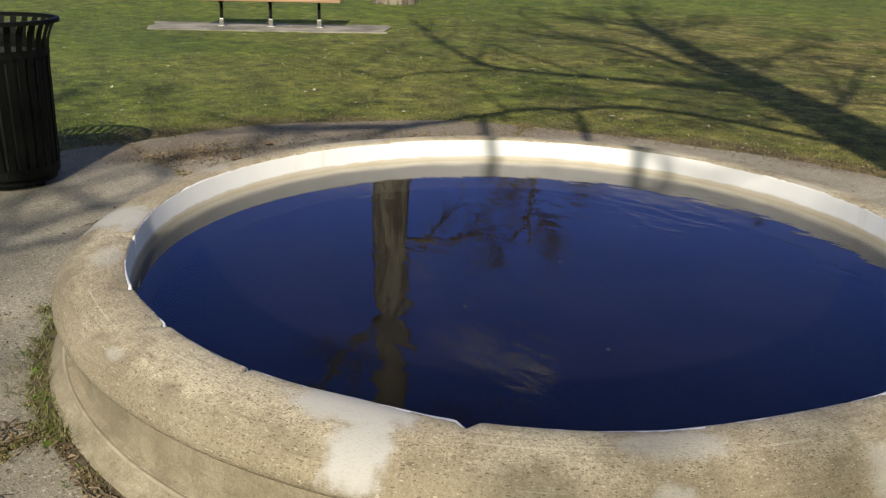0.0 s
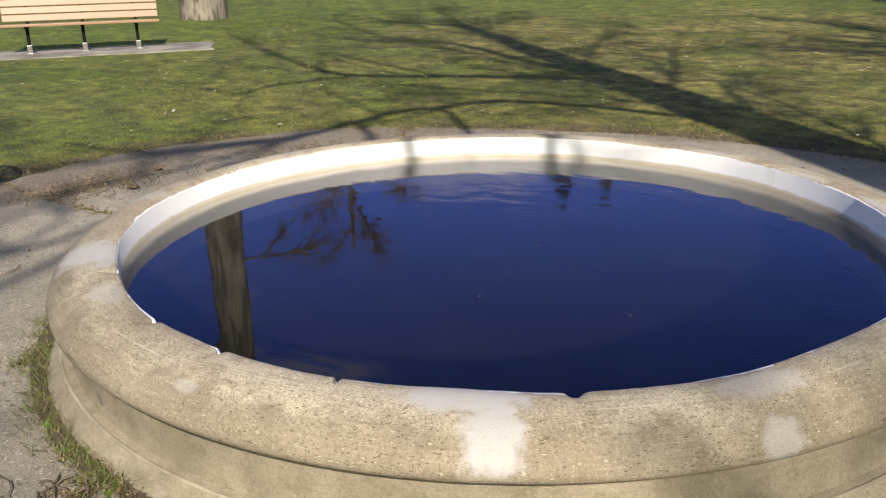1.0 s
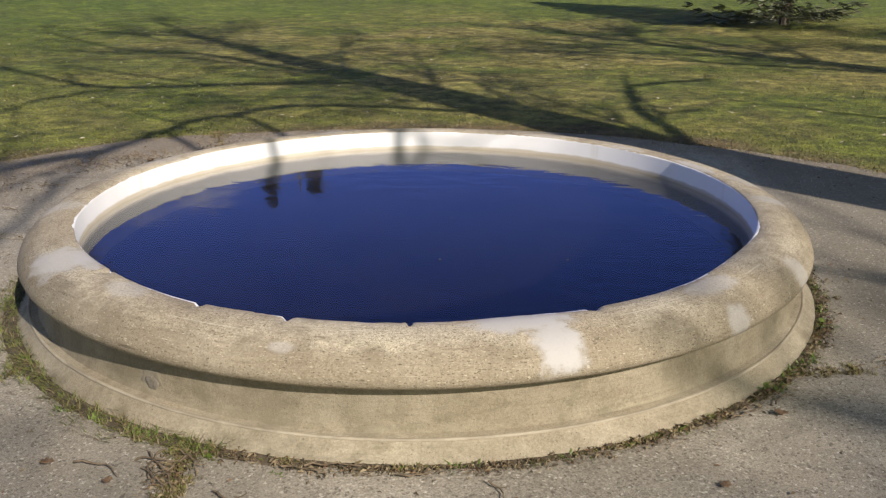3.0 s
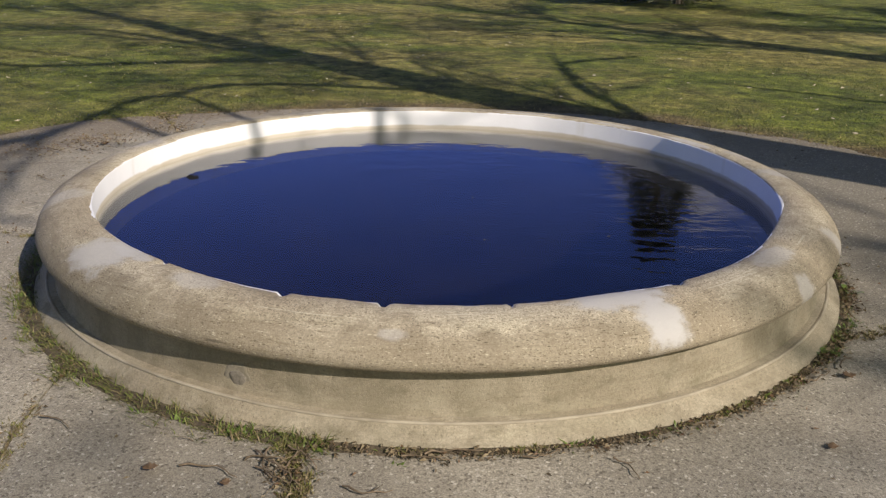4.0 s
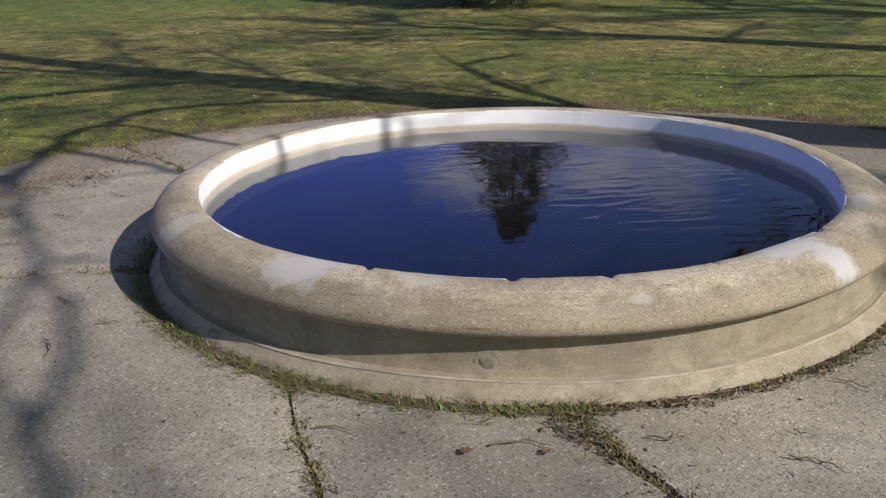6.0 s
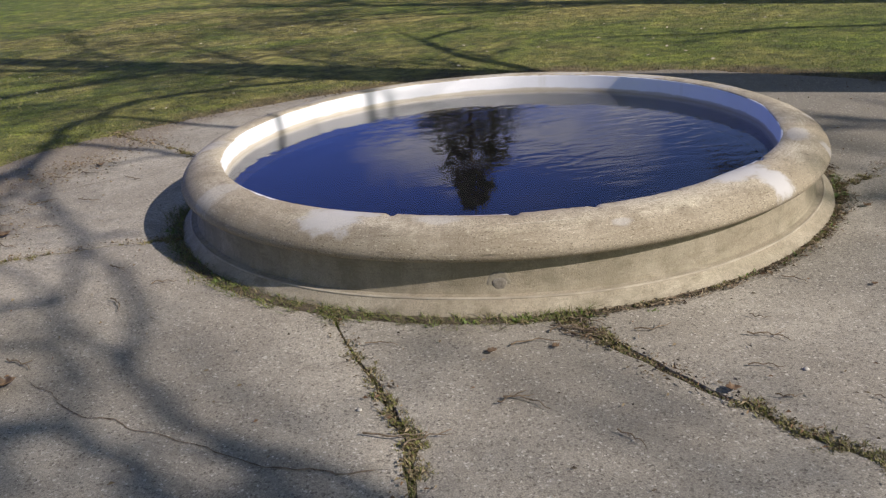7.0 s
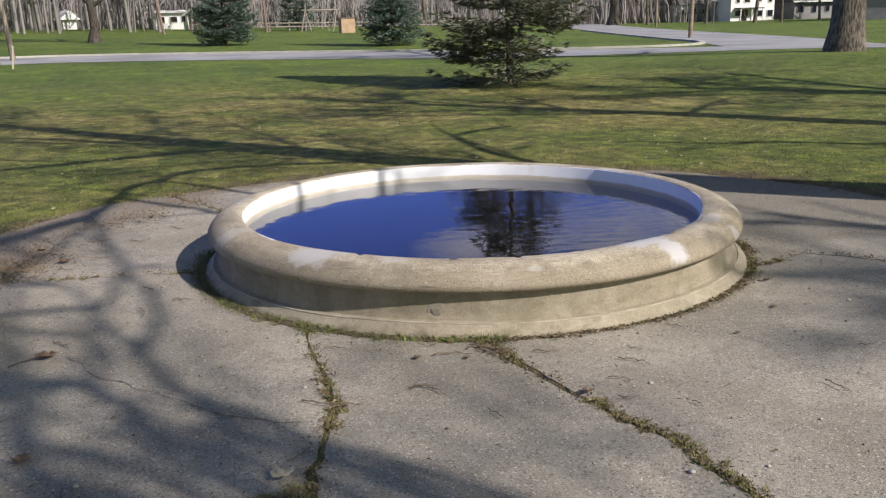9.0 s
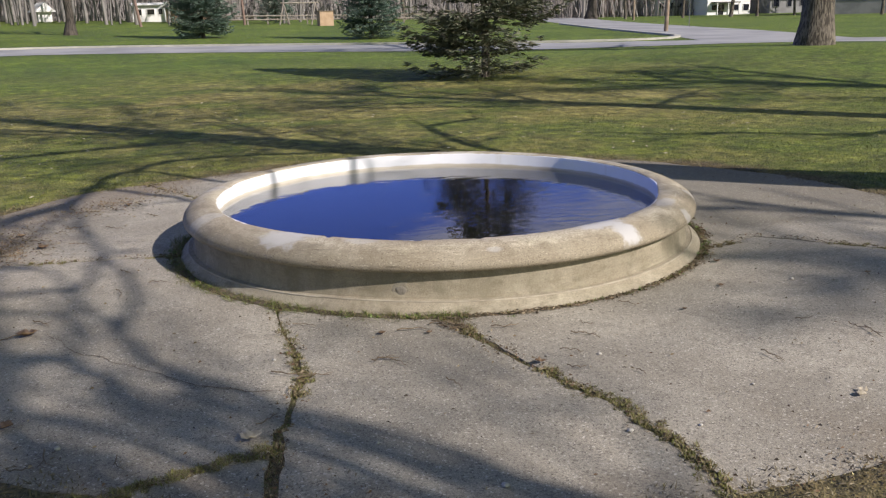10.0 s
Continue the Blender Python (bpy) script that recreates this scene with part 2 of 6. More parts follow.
def pavement_concrete():
    s = Shader("pavement_concrete", 0.9, coords="Object")
    p = s.place()
    r = s.chance()
    c = s.mix(s.band(s.noise(0.9, 5, co=p), 0.35, 0.65), (0.250, 0.230, 0.192), (0.355, 0.328, 0.275))
    c = s.mix(s.math("MULTIPLY", r, 0.25), c, (0.32, 0.295, 0.255))
    stain = s.band(s.noise(2.6, 6, 0.65, co=p, distort=0.6), 0.55, 0.72, 0, 0.5)
    c = s.mix(stain, c, (0.155, 0.145, 0.125))
    x, y, z = s.split(p)
    far_out = s.math("SQRT", s.math("ADD", s.math("MULTIPLY", x, x), s.math("MULTIPLY", y, y)))
    far_out = s.math("ADD", far_out, s.math("ADD", s.math("MULTIPLY", s.band(x, -1.6, -2.8, 0.0, 0.75), s.band(y, -1.2, 0.4)), s.math("ADD", s.band(y, 1.6, 3.2, 0.0, 0.35), s.math("MULTIPLY", s.band(x, 1.2, 2.2, 0.0, 0.6), s.band(y, 0.2, 1.4)))))
    soil = s.math("ADD", far_out, s.math("MULTIPLY", s.math("SUBTRACT", s.noise(1.3, 6, 0.65, co=p), 0.5), 2.6))
    c = s.mix(s.band(soil, 3.55, 4.3, 0.0, 0.7), c, s.mix(s.noise(16, 4, co=p), (0.115, 0.085, 0.056), (0.20, 0.155, 0.105)))
    # paving beyond x 2 mixed towards darker olive, edges broken by noise
    worn = s.math("ADD", s.math("MULTIPLY", s.band(x, 1.75, 2.3), s.band(y, -0.85, -0.45)), s.math("MULTIPLY", s.math("SUBTRACT", s.noise(1.8, 6, 0.7, co=p), 0.5), 0.9))
    c = s.mix(s.band(worn, 0.35, 1.05, 0.0, 0.7), c, (0.150, 0.138, 0.105))
    agg = s.cells(120, co=p, out="Color")
    ax, ay, az = s.split(agg)
    blot = s.noise(7, 5, 0.65, co=p)
    c = s.mix(s.band(blot, 0.48, 0.70, 0, 0.5), c, (0.19, 0.172, 0.142))
    c = s.mix(s.band(s.noise(1.5, 6, 0.7, co=p, distort=0.4), 0.46, 0.62, 0, 0.3), c, (0.21, 0.185, 0.150))
    c = s.mix(s.band(s.noise(24, 5, 0.7, co=p), 0.52, 0.70, 0, 0.5), c, (0.165, 0.150, 0.126))
    pock = s.cells(38, co=p)
    some = s.split(s.cells(38, co=p, out="Color"))
    c = s.mix(s.math("MULTIPLY", s.band(pock, 0.10, 0.24, 0.8, 0.0), s.math("GREATER_THAN", some[0], 0.80)), c, (0.085, 0.074, 0.060))
    c = s.mix(s.math("MULTIPLY", s.band(pock, 0.10, 0.22, 0.8, 0.0), s.math("LESS_THAN", some[1], 0.035)), c, (0.56, 0.53, 0.475))
    c = s.mix(s.band(ax, 0.92, 0.98, 0, 0.6), c, (0.53, 0.50, 0.45))
    c = s.mix(s.band(ay, 0.84, 0.97, 0, 0.7), c, (0.11, 0.095, 0.08))
    fine = s.noise(190, 3, 0.6, co=p)
    c = s.mix(0.5, c, s.mix(s.band(fine, 0.25, 0.75), (0.25, 0.25, 0.25), (1.75, 1.73, 1.7)), "MULTIPLY")
    grain = s.noise(75, 3, 0.65, co=p)
    c = s.mix(0.4, c, s.mix(s.band(grain, 0.3, 0.7), (0.60, 0.59, 0.57), (1.4, 1.39, 1.37)), "MULTIPLY")
    s.bump(s.math("ADD", fine, s.math("MULTIPLY", s.cells(120, co=p), 0.8)), 0.0028, 0.55)
    return s.done(c)


def turf_colour(s, p):
    """Green, straw and earth over the lawn, with a brown seam along the paving."""
    x, y, z = s.split(p)
    r = s.math("SQRT", s.math("ADD", s.math("MULTIPLY", x, x), s.math("MULTIPLY", y, y)))
    dry = s.band(s.noise(0.30, 7, 0.68, co=p, distort=0.5), 0.40, 0.58)
    ox, oy = s.math("DIVIDE", s.math("SUBTRACT", x, 0.3), 6.6), s.math("DIVIDE", s.math("SUBTRACT", y, 10.0), 6.2)
    off = s.math("SQRT", s.math("ADD", s.math("MULTIPLY", ox, ox), s.math("MULTIPLY", oy, oy)))
    off = s.math("ADD", off, s.math("MULTIPLY", s.math("SUBTRACT", s.noise(0.35, 5, 0.6, co=p), 0.5), 1.0))
    near = s.band(off, 0.5, 1.5, 1.0, 0.42)
    green = s.mix(s.band(s.noise(1.7, 5, 0.65, co=p), 0.35, 0.65), (0.056, 0.084, 0.010), (0.148, 0.180, 0.028))
    straw = s.mix(s.band(s.noise(3.5, 5, 0.65, co=p), 0.35, 0.65), (0.118, 0.104, 0.030), (0.315, 0.274, 0.098))
    bleach = s.band(s.noise(0.55, 5, 0.6, co=p, stretch=(1.0, 0.6, 1.0)), 0.50, 0.66, 0, 0.8)
    straw = s.mix(bleach, straw, (0.40, 0.348, 0.140))
    c = s.mix(s.math("MULTIPLY", dry, s.math("ADD", s.math("MULTIPLY", near, 0.84), 0.06)), green, straw)
    lush = s.math("MULTIPLY", s.math("MAXIMUM", s.band(r, 15.0, 26.0), s.band(off, 1.0, 2.0, 0.0, 0.75)), 0.8)
    far = s.mix(s.band(s.noise(0.22, 6, 0.65, co=p), 0.35, 0.65), (0.042, 0.096, 0.005), (0.106, 0.174, 0.014))
    c = s.mix(lush, c, far)
    edge = s.math("ADD", r, s.math("MULTIPLY", s.math("SUBTRACT", s.noise(1.6, 5, co=p), 0.5), 1.3))
    edge = s.math("ADD", edge, s.math("MULTIPLY", s.band(y, 1.6, 3.0), 0.32))
    return s.mix(s.band(edge, 3.95, 4.5, 0.85, 0.0), c, s.mix(s.noise(9, 4, co=p), (0.085, 0.060, 0.038), (0.185, 0.135, 0.085)))


def lawn_soil():
    s = Shader("lawn_turf", 0.95)
    p = s.place()
    c = turf_colour(s, p)
    fine = s.noise(42, 4, 0.7, co=p)
    c = s.mix(0.9, c, s.mix(s.band(fine, 0.3, 0.7), (0.30, 0.32, 0.28), (1.6, 1.55, 1.5)), "MULTIPLY")
    clump = s.noise(5, 5, 0.75, co=p)
    wide = s.noise(1.9, 5, 0.7, co=p)
    c = s.mix(0.5, c, s.mix(s.band(wide, 0.35, 0.65), (0.50, 0.50, 0.46), (1.4, 1.38, 1.3)), "MULTIPLY")
    c = s.mix(0.8, c, s.mix(s.band(clump, 0.34, 0.66), (0.33, 0.37, 0.30), (1.6, 1.55, 1.45)), "MULTIPLY")
    c = s.mix(s.band(s.noise(75, 2, 0.6, co=p), 0.62, 0.72, 0, 0.7), c, (0.40, 0.36, 0.16))
    c = s.mix(s.band(s.noise(23, 4, 0.7, co=p), 0.56, 0.72, 0, 0.55), c, (0.040, 0.048, 0.012))
    s.bump(s.math("ADD", fine, s.math("MULTIPLY", clump, 2.0)), 0.03, 0.9)
    return s.done(c)


def turf_blades():
    s = Shader("grass_blades", 0.6)
    k = s.island()
    c = turf_colour(s, s.place())
    c = s.mix(s.math("GREATER_THAN", k, 0.95), c, (0.36, 0.31, 0.14))
    c = s.mix(0.9, c, s.mix(s.math("FRACT", s.math("MULTIPLY", k, 37.0)), (0.7, 0.7, 0.65), (1.4, 1.38, 1.35)), "MULTIPLY")
    return s.done(c)


def blades(name, tones):
    """Leaf blades in several tones, chosen blade by blade."""
    s = Shader(name, 0.6)
    k = s.island()
    n = len(tones)
    c = tones[0]
    for i in range(1, n):
        c = s.mix(s.math("GREATER_THAN", k, i / n), c, tones[i])
    c = s.mix(0.3, c, s.mix(s.noise(1.3, 3, co=s.place()), (0.5, 0.6, 0.4), (1.5, 1.4, 1.5)), "MULTIPLY")
    s.b.inputs["Subsurface Weight"].default_value = 0.0
    return s.done(c)


def water_material():
    """Clear water with a light breeze over part of it."""
    s = Shader("clear_water", 0.0)
    s.b.inputs["IOR"].default_value = 1.333
    s.b.inputs["Transmission Weight"].default_value = 1.0
    p = s.place()
    x, y, z = s.split(p)
    ripple = s.noise(5.0, 1.6, 0.5, co=p, stretch=(1.0, 2.4, 1.0), distort=0.5)
    wind = s.math("ADD", s.noise(1.3, 3, 0.6, co=p), s.math("MULTIPLY", s.math("ADD", s.math("MULTIPLY", x, 0.8), s.math("MULTIPLY", y, 0.6)), 0.10))
    calm = s.band(wind, 0.38, 0.60, 0.14, 1.0)
    s.bump(s.math("MULTIPLY", ripple, calm), 0.006, 0.34)
    return s.done((0.80, 0.86, 0.90))


def bark(name, a, b, scale=9.0):
    s = Shader(name, 0.95)
    ridge = s.noise(scale, 5, 0.6, stretch=(1, 1, 0.16), distort=0.6)
    c = s.mix(s.band(ridge, 0.43, 0.57), a, b)
    c = s.mix(s.band(s.noise(1.4, 4), 0.55, 0.7, 0, 0.5), c, tuple(min(1, x * 1.7) for x in b))
    s.bump(ridge, 0.05, 0.9)
    return s.done(c)


def white_liner():
    """White pool paint with a tide line and rust weeping."""
    s = Shader("white_pool_paint", 0.55)
    x, y, z = s.split(s.co)
    c = s.mix(s.noise(6, 5), (0.80, 0.815, 0.87), (0.72, 0.73, 0.775))
    tide = s.math("ADD", z, s.math("MULTIPLY", s.math("SUBTRACT", s.noise(7, 5), 0.5), 0.03))
    c = s.mix(s.band(tide, 0.252, 0.268, 0.75, 0.0), c, (0.42, 0.36, 0.26))
    drip = s.noise(9, 4, stretch=(1, 1, 0.1))
    c = s.mix(s.band(drip, 0.6, 0.75, 0, 0.35), c, (0.55, 0.53, 0.48))
    # below the waterline the paint turns brown, then near black with depth
    depth_tone = s.math("ADD", z, s.math("MULTIPLY", s.math("SUBTRACT", s.noise(5, 5, 0.65), 0.5), 0.10))
    c = s.mix(s.band(depth_tone, 0.255, 0.215, 0.0, 0.8), c, (0.40, 0.35, 0.27))
    c = s.mix(s.band(depth_tone, 0.20, 0.05, 0.0, 0.99), c, (0.006, 0.0058, 0.0062))
    s.bump(s.noise(60, 3), 0.002, 0.5)
    return s.done(c)


def wood_slat():
    s = Shader("varnished_pine", 0.4)
    k = s.chance()
    g = s.noise(6, 5, 0.6, stretch=(0.5, 14, 14), distort=0.5)
    c = s.mix(g, (0.29, 0.165, 0.095), (0.37, 0.225, 0.145))
    c = s.mix(s.math("MULTIPLY", k, 0.35), c, (0.40, 0.26, 0.175))
    s.bump(g, 0.002, 0.4)
    return s.done(c)


COPING_PATCHES = [(-67.0, 0.10, 6.2, 0.20, 0.9), (-64.6, 0.45, 2.6, 0.34, 0.95), (-39.5, 0.17, 5.0, 0.15, 0.5),
                  (-41.2, 0.66, 2.0, 0.22, 0.55), (-135.0, 0.22, 5.0, 0.36, 0.8), (-131.5, 0.08, 4.0, 0.10, 0.7), (-118.3, 0.14, 3.6, 0.14, 0.4),
                  (-163.0, 0.35, 3.2, 0.40, 0.35), (163.0, 0.35, 4.0, 0.45, 0.35), (18.0, 0.42, 4.5, 0.32, 0.4),
                  (-23.0, 0.60, 2.6, 0.26, 0.5), (-93.0, 0.46, 1.4, 0.07, 0.4), (122.0, 0.3, 5.0, 0.3, 0.3), (6.0, 0.30, 2.5, 0.25, 0.5), (30.0, 0.06, 7.0, 0.07, 0.7), (50.0, 0.05, 5.0, 0.05, 0.6), (72.0, 0.05, 6.0, 0.06, 0.5), (100.0, 0.05, 5.0, 0.05, 0.5)]
PALE, DARK = (0.62, 0.57, 0.47), (0.06, 0.05, 0.04)
COPING_MARKS = [(-51.0, 0.235, 5.0, 0.010, PALE), (-48.0, 0.195, 3.5, 0.008, PALE), (-86.0, 0.19, 2.5, 0.010, PALE), (-75.5, 0.16, 2.0, 0.008, PALE), (-103.0, 0.30, 6.0, 0.008, PALE), (-30.0, 0.25, 3.0, 0.012, PALE),
                (-60.4, 0.47, 0.30, 0.016, DARK), (-141.0, 0.45, 0.25, 0.02, DARK), (-110.5, 0.72, 1.2, 0.012, DARK), (-125.0, 0.70, 0.9, 0.010, DARK)]
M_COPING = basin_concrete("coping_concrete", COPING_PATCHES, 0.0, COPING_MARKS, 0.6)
M_SUN_ARRIS = simple("sun_paled_arris", (0.29, 0.255, 0.195), (0.42, 0.375, 0.295), 6, 0.85)
M_SPECK = simple("floating_speck", (0.085, 0.08, 0.07), (0.15, 0.14, 0.12), 60, 0.8)
M_WALL = basin_concrete("wall_concrete", [], 0.85)
M_PLUG = simple("grey_cement", (0.145, 0.130, 0.108), (0.235, 0.210, 0.172), 40, 0.9, 0, 160)
M_SMEAR = simple("cement_smear", (0.20, 0.178, 0.135), (0.29, 0.26, 0.205), 30, 0.9, 0, 120)
M_PLINTH = basin_concrete("plinth_concrete", [], 0.55)
M_LINER = white_liner()
M_WATER = water_material()
M_DARK_FLOOR = simple("near_black_floor", (0.0050, 0.0048, 0.0062), (0.0075, 0.0070, 0.0088), 3, 0.9, 0, 40)
M_DARK_FLOOR.node_tree.nodes["Principled BSDF"].inputs["Specular IOR Level"].default_value = 0.0
M_PAVE = pavement_concrete()
M_LAWN = lawn_soil()
M_GRASS = turf_blades()
M_WEED = blades("weed_blades", [(0.092, 0.128, 0.022), (0.145, 0.182, 0.038), (0.115, 0.140, 0.034), (0.185, 0.175, 0.062), (0.23, 0.185, 0.10), (0.082, 0.095, 0.028), (0.150, 0.112, 0.066)])
M_MOSS = blades("moss_tufts", [(0.125, 0.135, 0.030), (0.170, 0.172, 0.042), (0.130, 0.108, 0.050), (0.22, 0.192, 0.085), (0.165, 0.125, 0.070), (0.25, 0.20, 0.115)])
M_LITTER = blades("dry_litter", [(0.14, 0.105, 0.065), (0.20, 0.155, 0.095), (0.085, 0.064, 0.042), (0.27, 0.215, 0.14), (0.16, 0.095, 0.055), (0.11, 0.085, 0.055)])
M_SOIL = simple("dark_soil", (0.060, 0.048, 0.032), (0.125, 0.098, 0.066), 30, 0.95, 0, 140, 0.01)
M_PLANT = simple("fleshy_leaf", (0.085, 0.140, 0.022), (0.135, 0.195, 0.04), 20, 0.45)
M_TWIG = simple("dry_twig", (0.095, 0.070, 0.046), (0.21, 0.16, 0.11), 30, 0.9)
M_LEAF = simple("dead_leaf", (0.14, 0.085, 0.048), (0.25, 0.17, 0.105), 40, 0.8)
M_PALE_LEAF = simple("bleached_leaf", (0.42, 0.36, 0.27), (0.55, 0.49, 0.38), 40, 0.8)
M_PEBBLE = simple("pale_pebble", (0.36, 0.34, 0.305), (0.48, 0.455, 0.41), 60, 0.8)
M_BARK = bark("grey_bark", (0.045, 0.037, 0.030), (0.165, 0.142, 0.116), 21.0)
M_BARK_DARK = bark("dark_bark", (0.030, 0.025, 0.022), (0.085, 0.072, 0.062), 16.0)
M_BARK_PALE = bark("pale_patchy_bark", (0.085, 0.072, 0.058), (0.235, 0.210, 0.172), 7.0)
M_BRANCH = simple("branch_bark", (0.090, 0.075, 0.060), (0.165, 0.140, 0.112), 6, 0.95)
# paler, greyer than near bark: distance haze is mixed into both sets of tones
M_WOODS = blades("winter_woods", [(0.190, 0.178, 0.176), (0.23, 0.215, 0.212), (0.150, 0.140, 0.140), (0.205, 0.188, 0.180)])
M_BRUSH = blades("brushwood", [(0.27, 0.25, 0.25), (0.34, 0.32, 0.32), (0.23, 0.21, 0.21), (0.30, 0.27, 0.26)])
M_NEEDLE = blades("spruce_needles", [(0.098, 0.120, 0.076), (0.120, 0.140, 0.090), (0.145, 0.154, 0.102), (0.086, 0.106, 0.068), (0.165, 0.155, 0.105)])
M_NEEDLE_BLUE = blades("blue_spruce_needles", [(0.110, 0.175, 0.145), (0.140, 0.205, 0.168), (0.090, 0.145, 0.120), (0.16, 0.22, 0.18)])
M_BLACK = simple("black_painted_steel", (0.0035, 0.0045, 0.0042), (0.006, 0.0075, 0.007), 20, 0.6, 0.0, 200, 0.0006)
M_BLACK.node_tree.nodes["Principled BSDF"].inputs["Specular IOR Level"].default_value = 0.10
M_INSIDE = simple("dark_plastic_bin", (0.010, 0.011, 0.011), (0.016, 0.017, 0.017), 10, 0.6)
M_STEEL = simple("galvanised_steel", (0.26, 0.26, 0.255), (0.36, 0.36, 0.35), 25, 0.4, 0.9)
M_SLAT = wood_slat()
M_ASPHALT = simple("worn_asphalt", (0.24, 0.24, 0.255), (0.33, 0.33, 0.345), 0.35, 0.9, 0, 30, 0.006)
M_PAD = simple("pale_old_concrete", (0.16, 0.148, 0.125), (0.34, 0.32, 0.285), 1.6, 0.9, 0, 40)
M_KERB = simple("pale_kerb", (0.36, 0.35, 0.32), (0.48, 0.46, 0.42), 2.0, 0.9)
M_WHITE_WALL = simple("white_siding", (0.70, 0.70, 0.70), (0.78, 0.78, 0.78), 1.0, 0.7)
M_GREY_WALL = simple("grey_siding", (0.20, 0.20, 0.205), (0.26, 0.26, 0.265), 1.0, 0.7)
M_BROWN_WALL = simple("brown_brick", (0.14, 0.095, 0.075), (0.19, 0.13, 0.105), 2.0, 0.8)
M_TAN = simple("tan_boards", (0.40, 0.27, 0.175), (0.48, 0.34, 0.23), 2.0, 0.8)
M_ROOF = simple("grey_shingles", (0.085, 0.082, 0.082), (0.14, 0.135, 0.13), 3.0, 0.9)
M_GLASS = simple("dark_window", (0.012, 0.014, 0.018), (0.02, 0.022, 0.028), 4.0, 0.15)
M_POLE = simple("weathered_pole", (0.20, 0.15, 0.11), (0.30, 0.235, 0.18), 3.0, 0.9)
M_POLE_RED = simple("reddish_pole", (0.185, 0.125, 0.105), (0.25, 0.17, 0.145), 3.0, 0.9)
M_SIGN = simple("bare_sign_back", (0.46, 0.48, 0.48), (0.55, 0.57, 0.57), 3.0, 0.5, 0.3)
M_FENCE = simple("grey_rail_fence", (0.20, 0.175, 0.15), (0.28, 0.25, 0.22), 3.0, 0.9)


# ---- mesh helpers ----
def mesh_object(name, verts, faces, material, parent=None, label="", smooth=False):
    me = bpy.data.meshes.new(name)
    me.from_pydata(verts, [], faces)
    me.materials.append(material)
    if smooth:
        me.polygons.foreach_set("use_smooth", [True] * len(me.polygons))
    me.update()
    ob = new(name, me)
    if parent:
        ob.parent = parent
    if label:
        ob["label"] = label
    return ob


def part(name, bm, material, parent=None, label="", smooth=False):
    """One bmesh as one mesh object under a thing."""
    bmesh.ops.recalc_face_normals(bm, faces=bm.faces)
    me = bpy.data.meshes.new(name)
    bm.to_mesh(me)
    bm.free()
    me.materials.append(material)
    if smooth:
        me.polygons.foreach_set("use_smooth", [True] * len(me.polygons))
    ob = new(name, me)
    if parent:
        ob.parent = parent
    if label:
        ob["label"] = label
    return ob


def thing(name, label, category, m=None, group="", kind=""):
    ob = new(name)
    if m is not None:
        ob.matrix_world = m
    return tagged(ob, label, category, group, kind)


def box(sx, sy, sz, at=(0, 0, 0), bevel=0.0, turn=None):
    """A block with its centre at a place and softened edges."""
    bm = bmesh.new()
    bmesh.ops.create_cube(bm, size=1.0)
    bmesh.ops.scale(bm, vec=(sx, sy, sz), verts=bm.verts)
    if bevel:
        bmesh.ops.bevel(bm, geom=bm.edges[:], offset=bevel, segments=2, affect="EDGES", profile=0.6)
    if turn is not None:
        bmesh.ops.transform(bm, matrix=turn, verts=bm.verts)
    bmesh.ops.translate(bm, vec=at, verts=bm.verts)
    return bm


def join(*bms):
    out = bmesh.new()
    for b in bms:
        me = bpy.data.meshes.new("tmp")
        b.to_mesh(me)
        b.free()
        out.from_mesh(me)
        bpy.data.meshes.remove(me)
    return out


def lathe(profile, n=64, wave=None):
    """Rings of points (radius, height) about z; closed when the first and last point agree."""
    verts, faces = [], []
    m = len(profile)
    for i in range(n):
        a = 2 * math.pi * i / n
        for j, (r, z) in enumerate(profile):
            if wave:
                r, z = wave(a, j, r, z)
            verts.append((r * math.cos(a), r * math.sin(a), z))
    for i in range(n):
        k = (i + 1) % n
        for j in range(m - 1):
            faces.append((i * m + j, k * m + j, k * m + j + 1, i * m + j + 1))
    return verts, faces


def lathe_bm(profile, n=32):
    v, f = lathe(profile, n)
    bm = bmesh.new()
    vs = [bm.verts.new(p) for p in v]
    for q in f:
        bm.faces.new([vs[i] for i in q])
    bmesh.ops.remove_doubles(bm, verts=bm.verts, dist=1e-5)
    return bm


class Tubes:
    """Gathers tapered tubes into one mesh."""

    def __init__(self):
        self.v, self.f = [], []

    def add(self, pts, radii, sides):
        base = len(self.v)
        n = len(pts)
        up = Vector((0.31, 0.17, 0.93))
        for i, p in enumerate(pts):
            d = (pts[min(i + 1, n - 1)] - pts[max(i - 1, 0)])
            d = d.normalized() if d.length > 1e-9 else Vector((0, 0, 1))
            s = d.cross(up)
            if s.length < 0.05:
                s = d.cross(Vector((1, 0, 0)))
            s.normalize()
            t = d.cross(s)
            for k in range(sides):
                a = 2 * math.pi * k / sides
                self.v.append(tuple(p + (s * math.cos(a) + t * math.sin(a)) * radii[i]))
        for i in range(n - 1):
            for k in range(sides):
                l = (k + 1) % sides
                self.f.append((base + i * sides + k, base + i * sides + l, base + (i + 1) * sides + l, base + (i + 1) * sides + k))
        self.f.append(tuple(base + (n - 1) * sides + k for k in range(sides)))

    def make(self, name, material, parent=None, label=""):
        return mesh_object(name, self.v, self.f, material, parent, label, smooth=True)


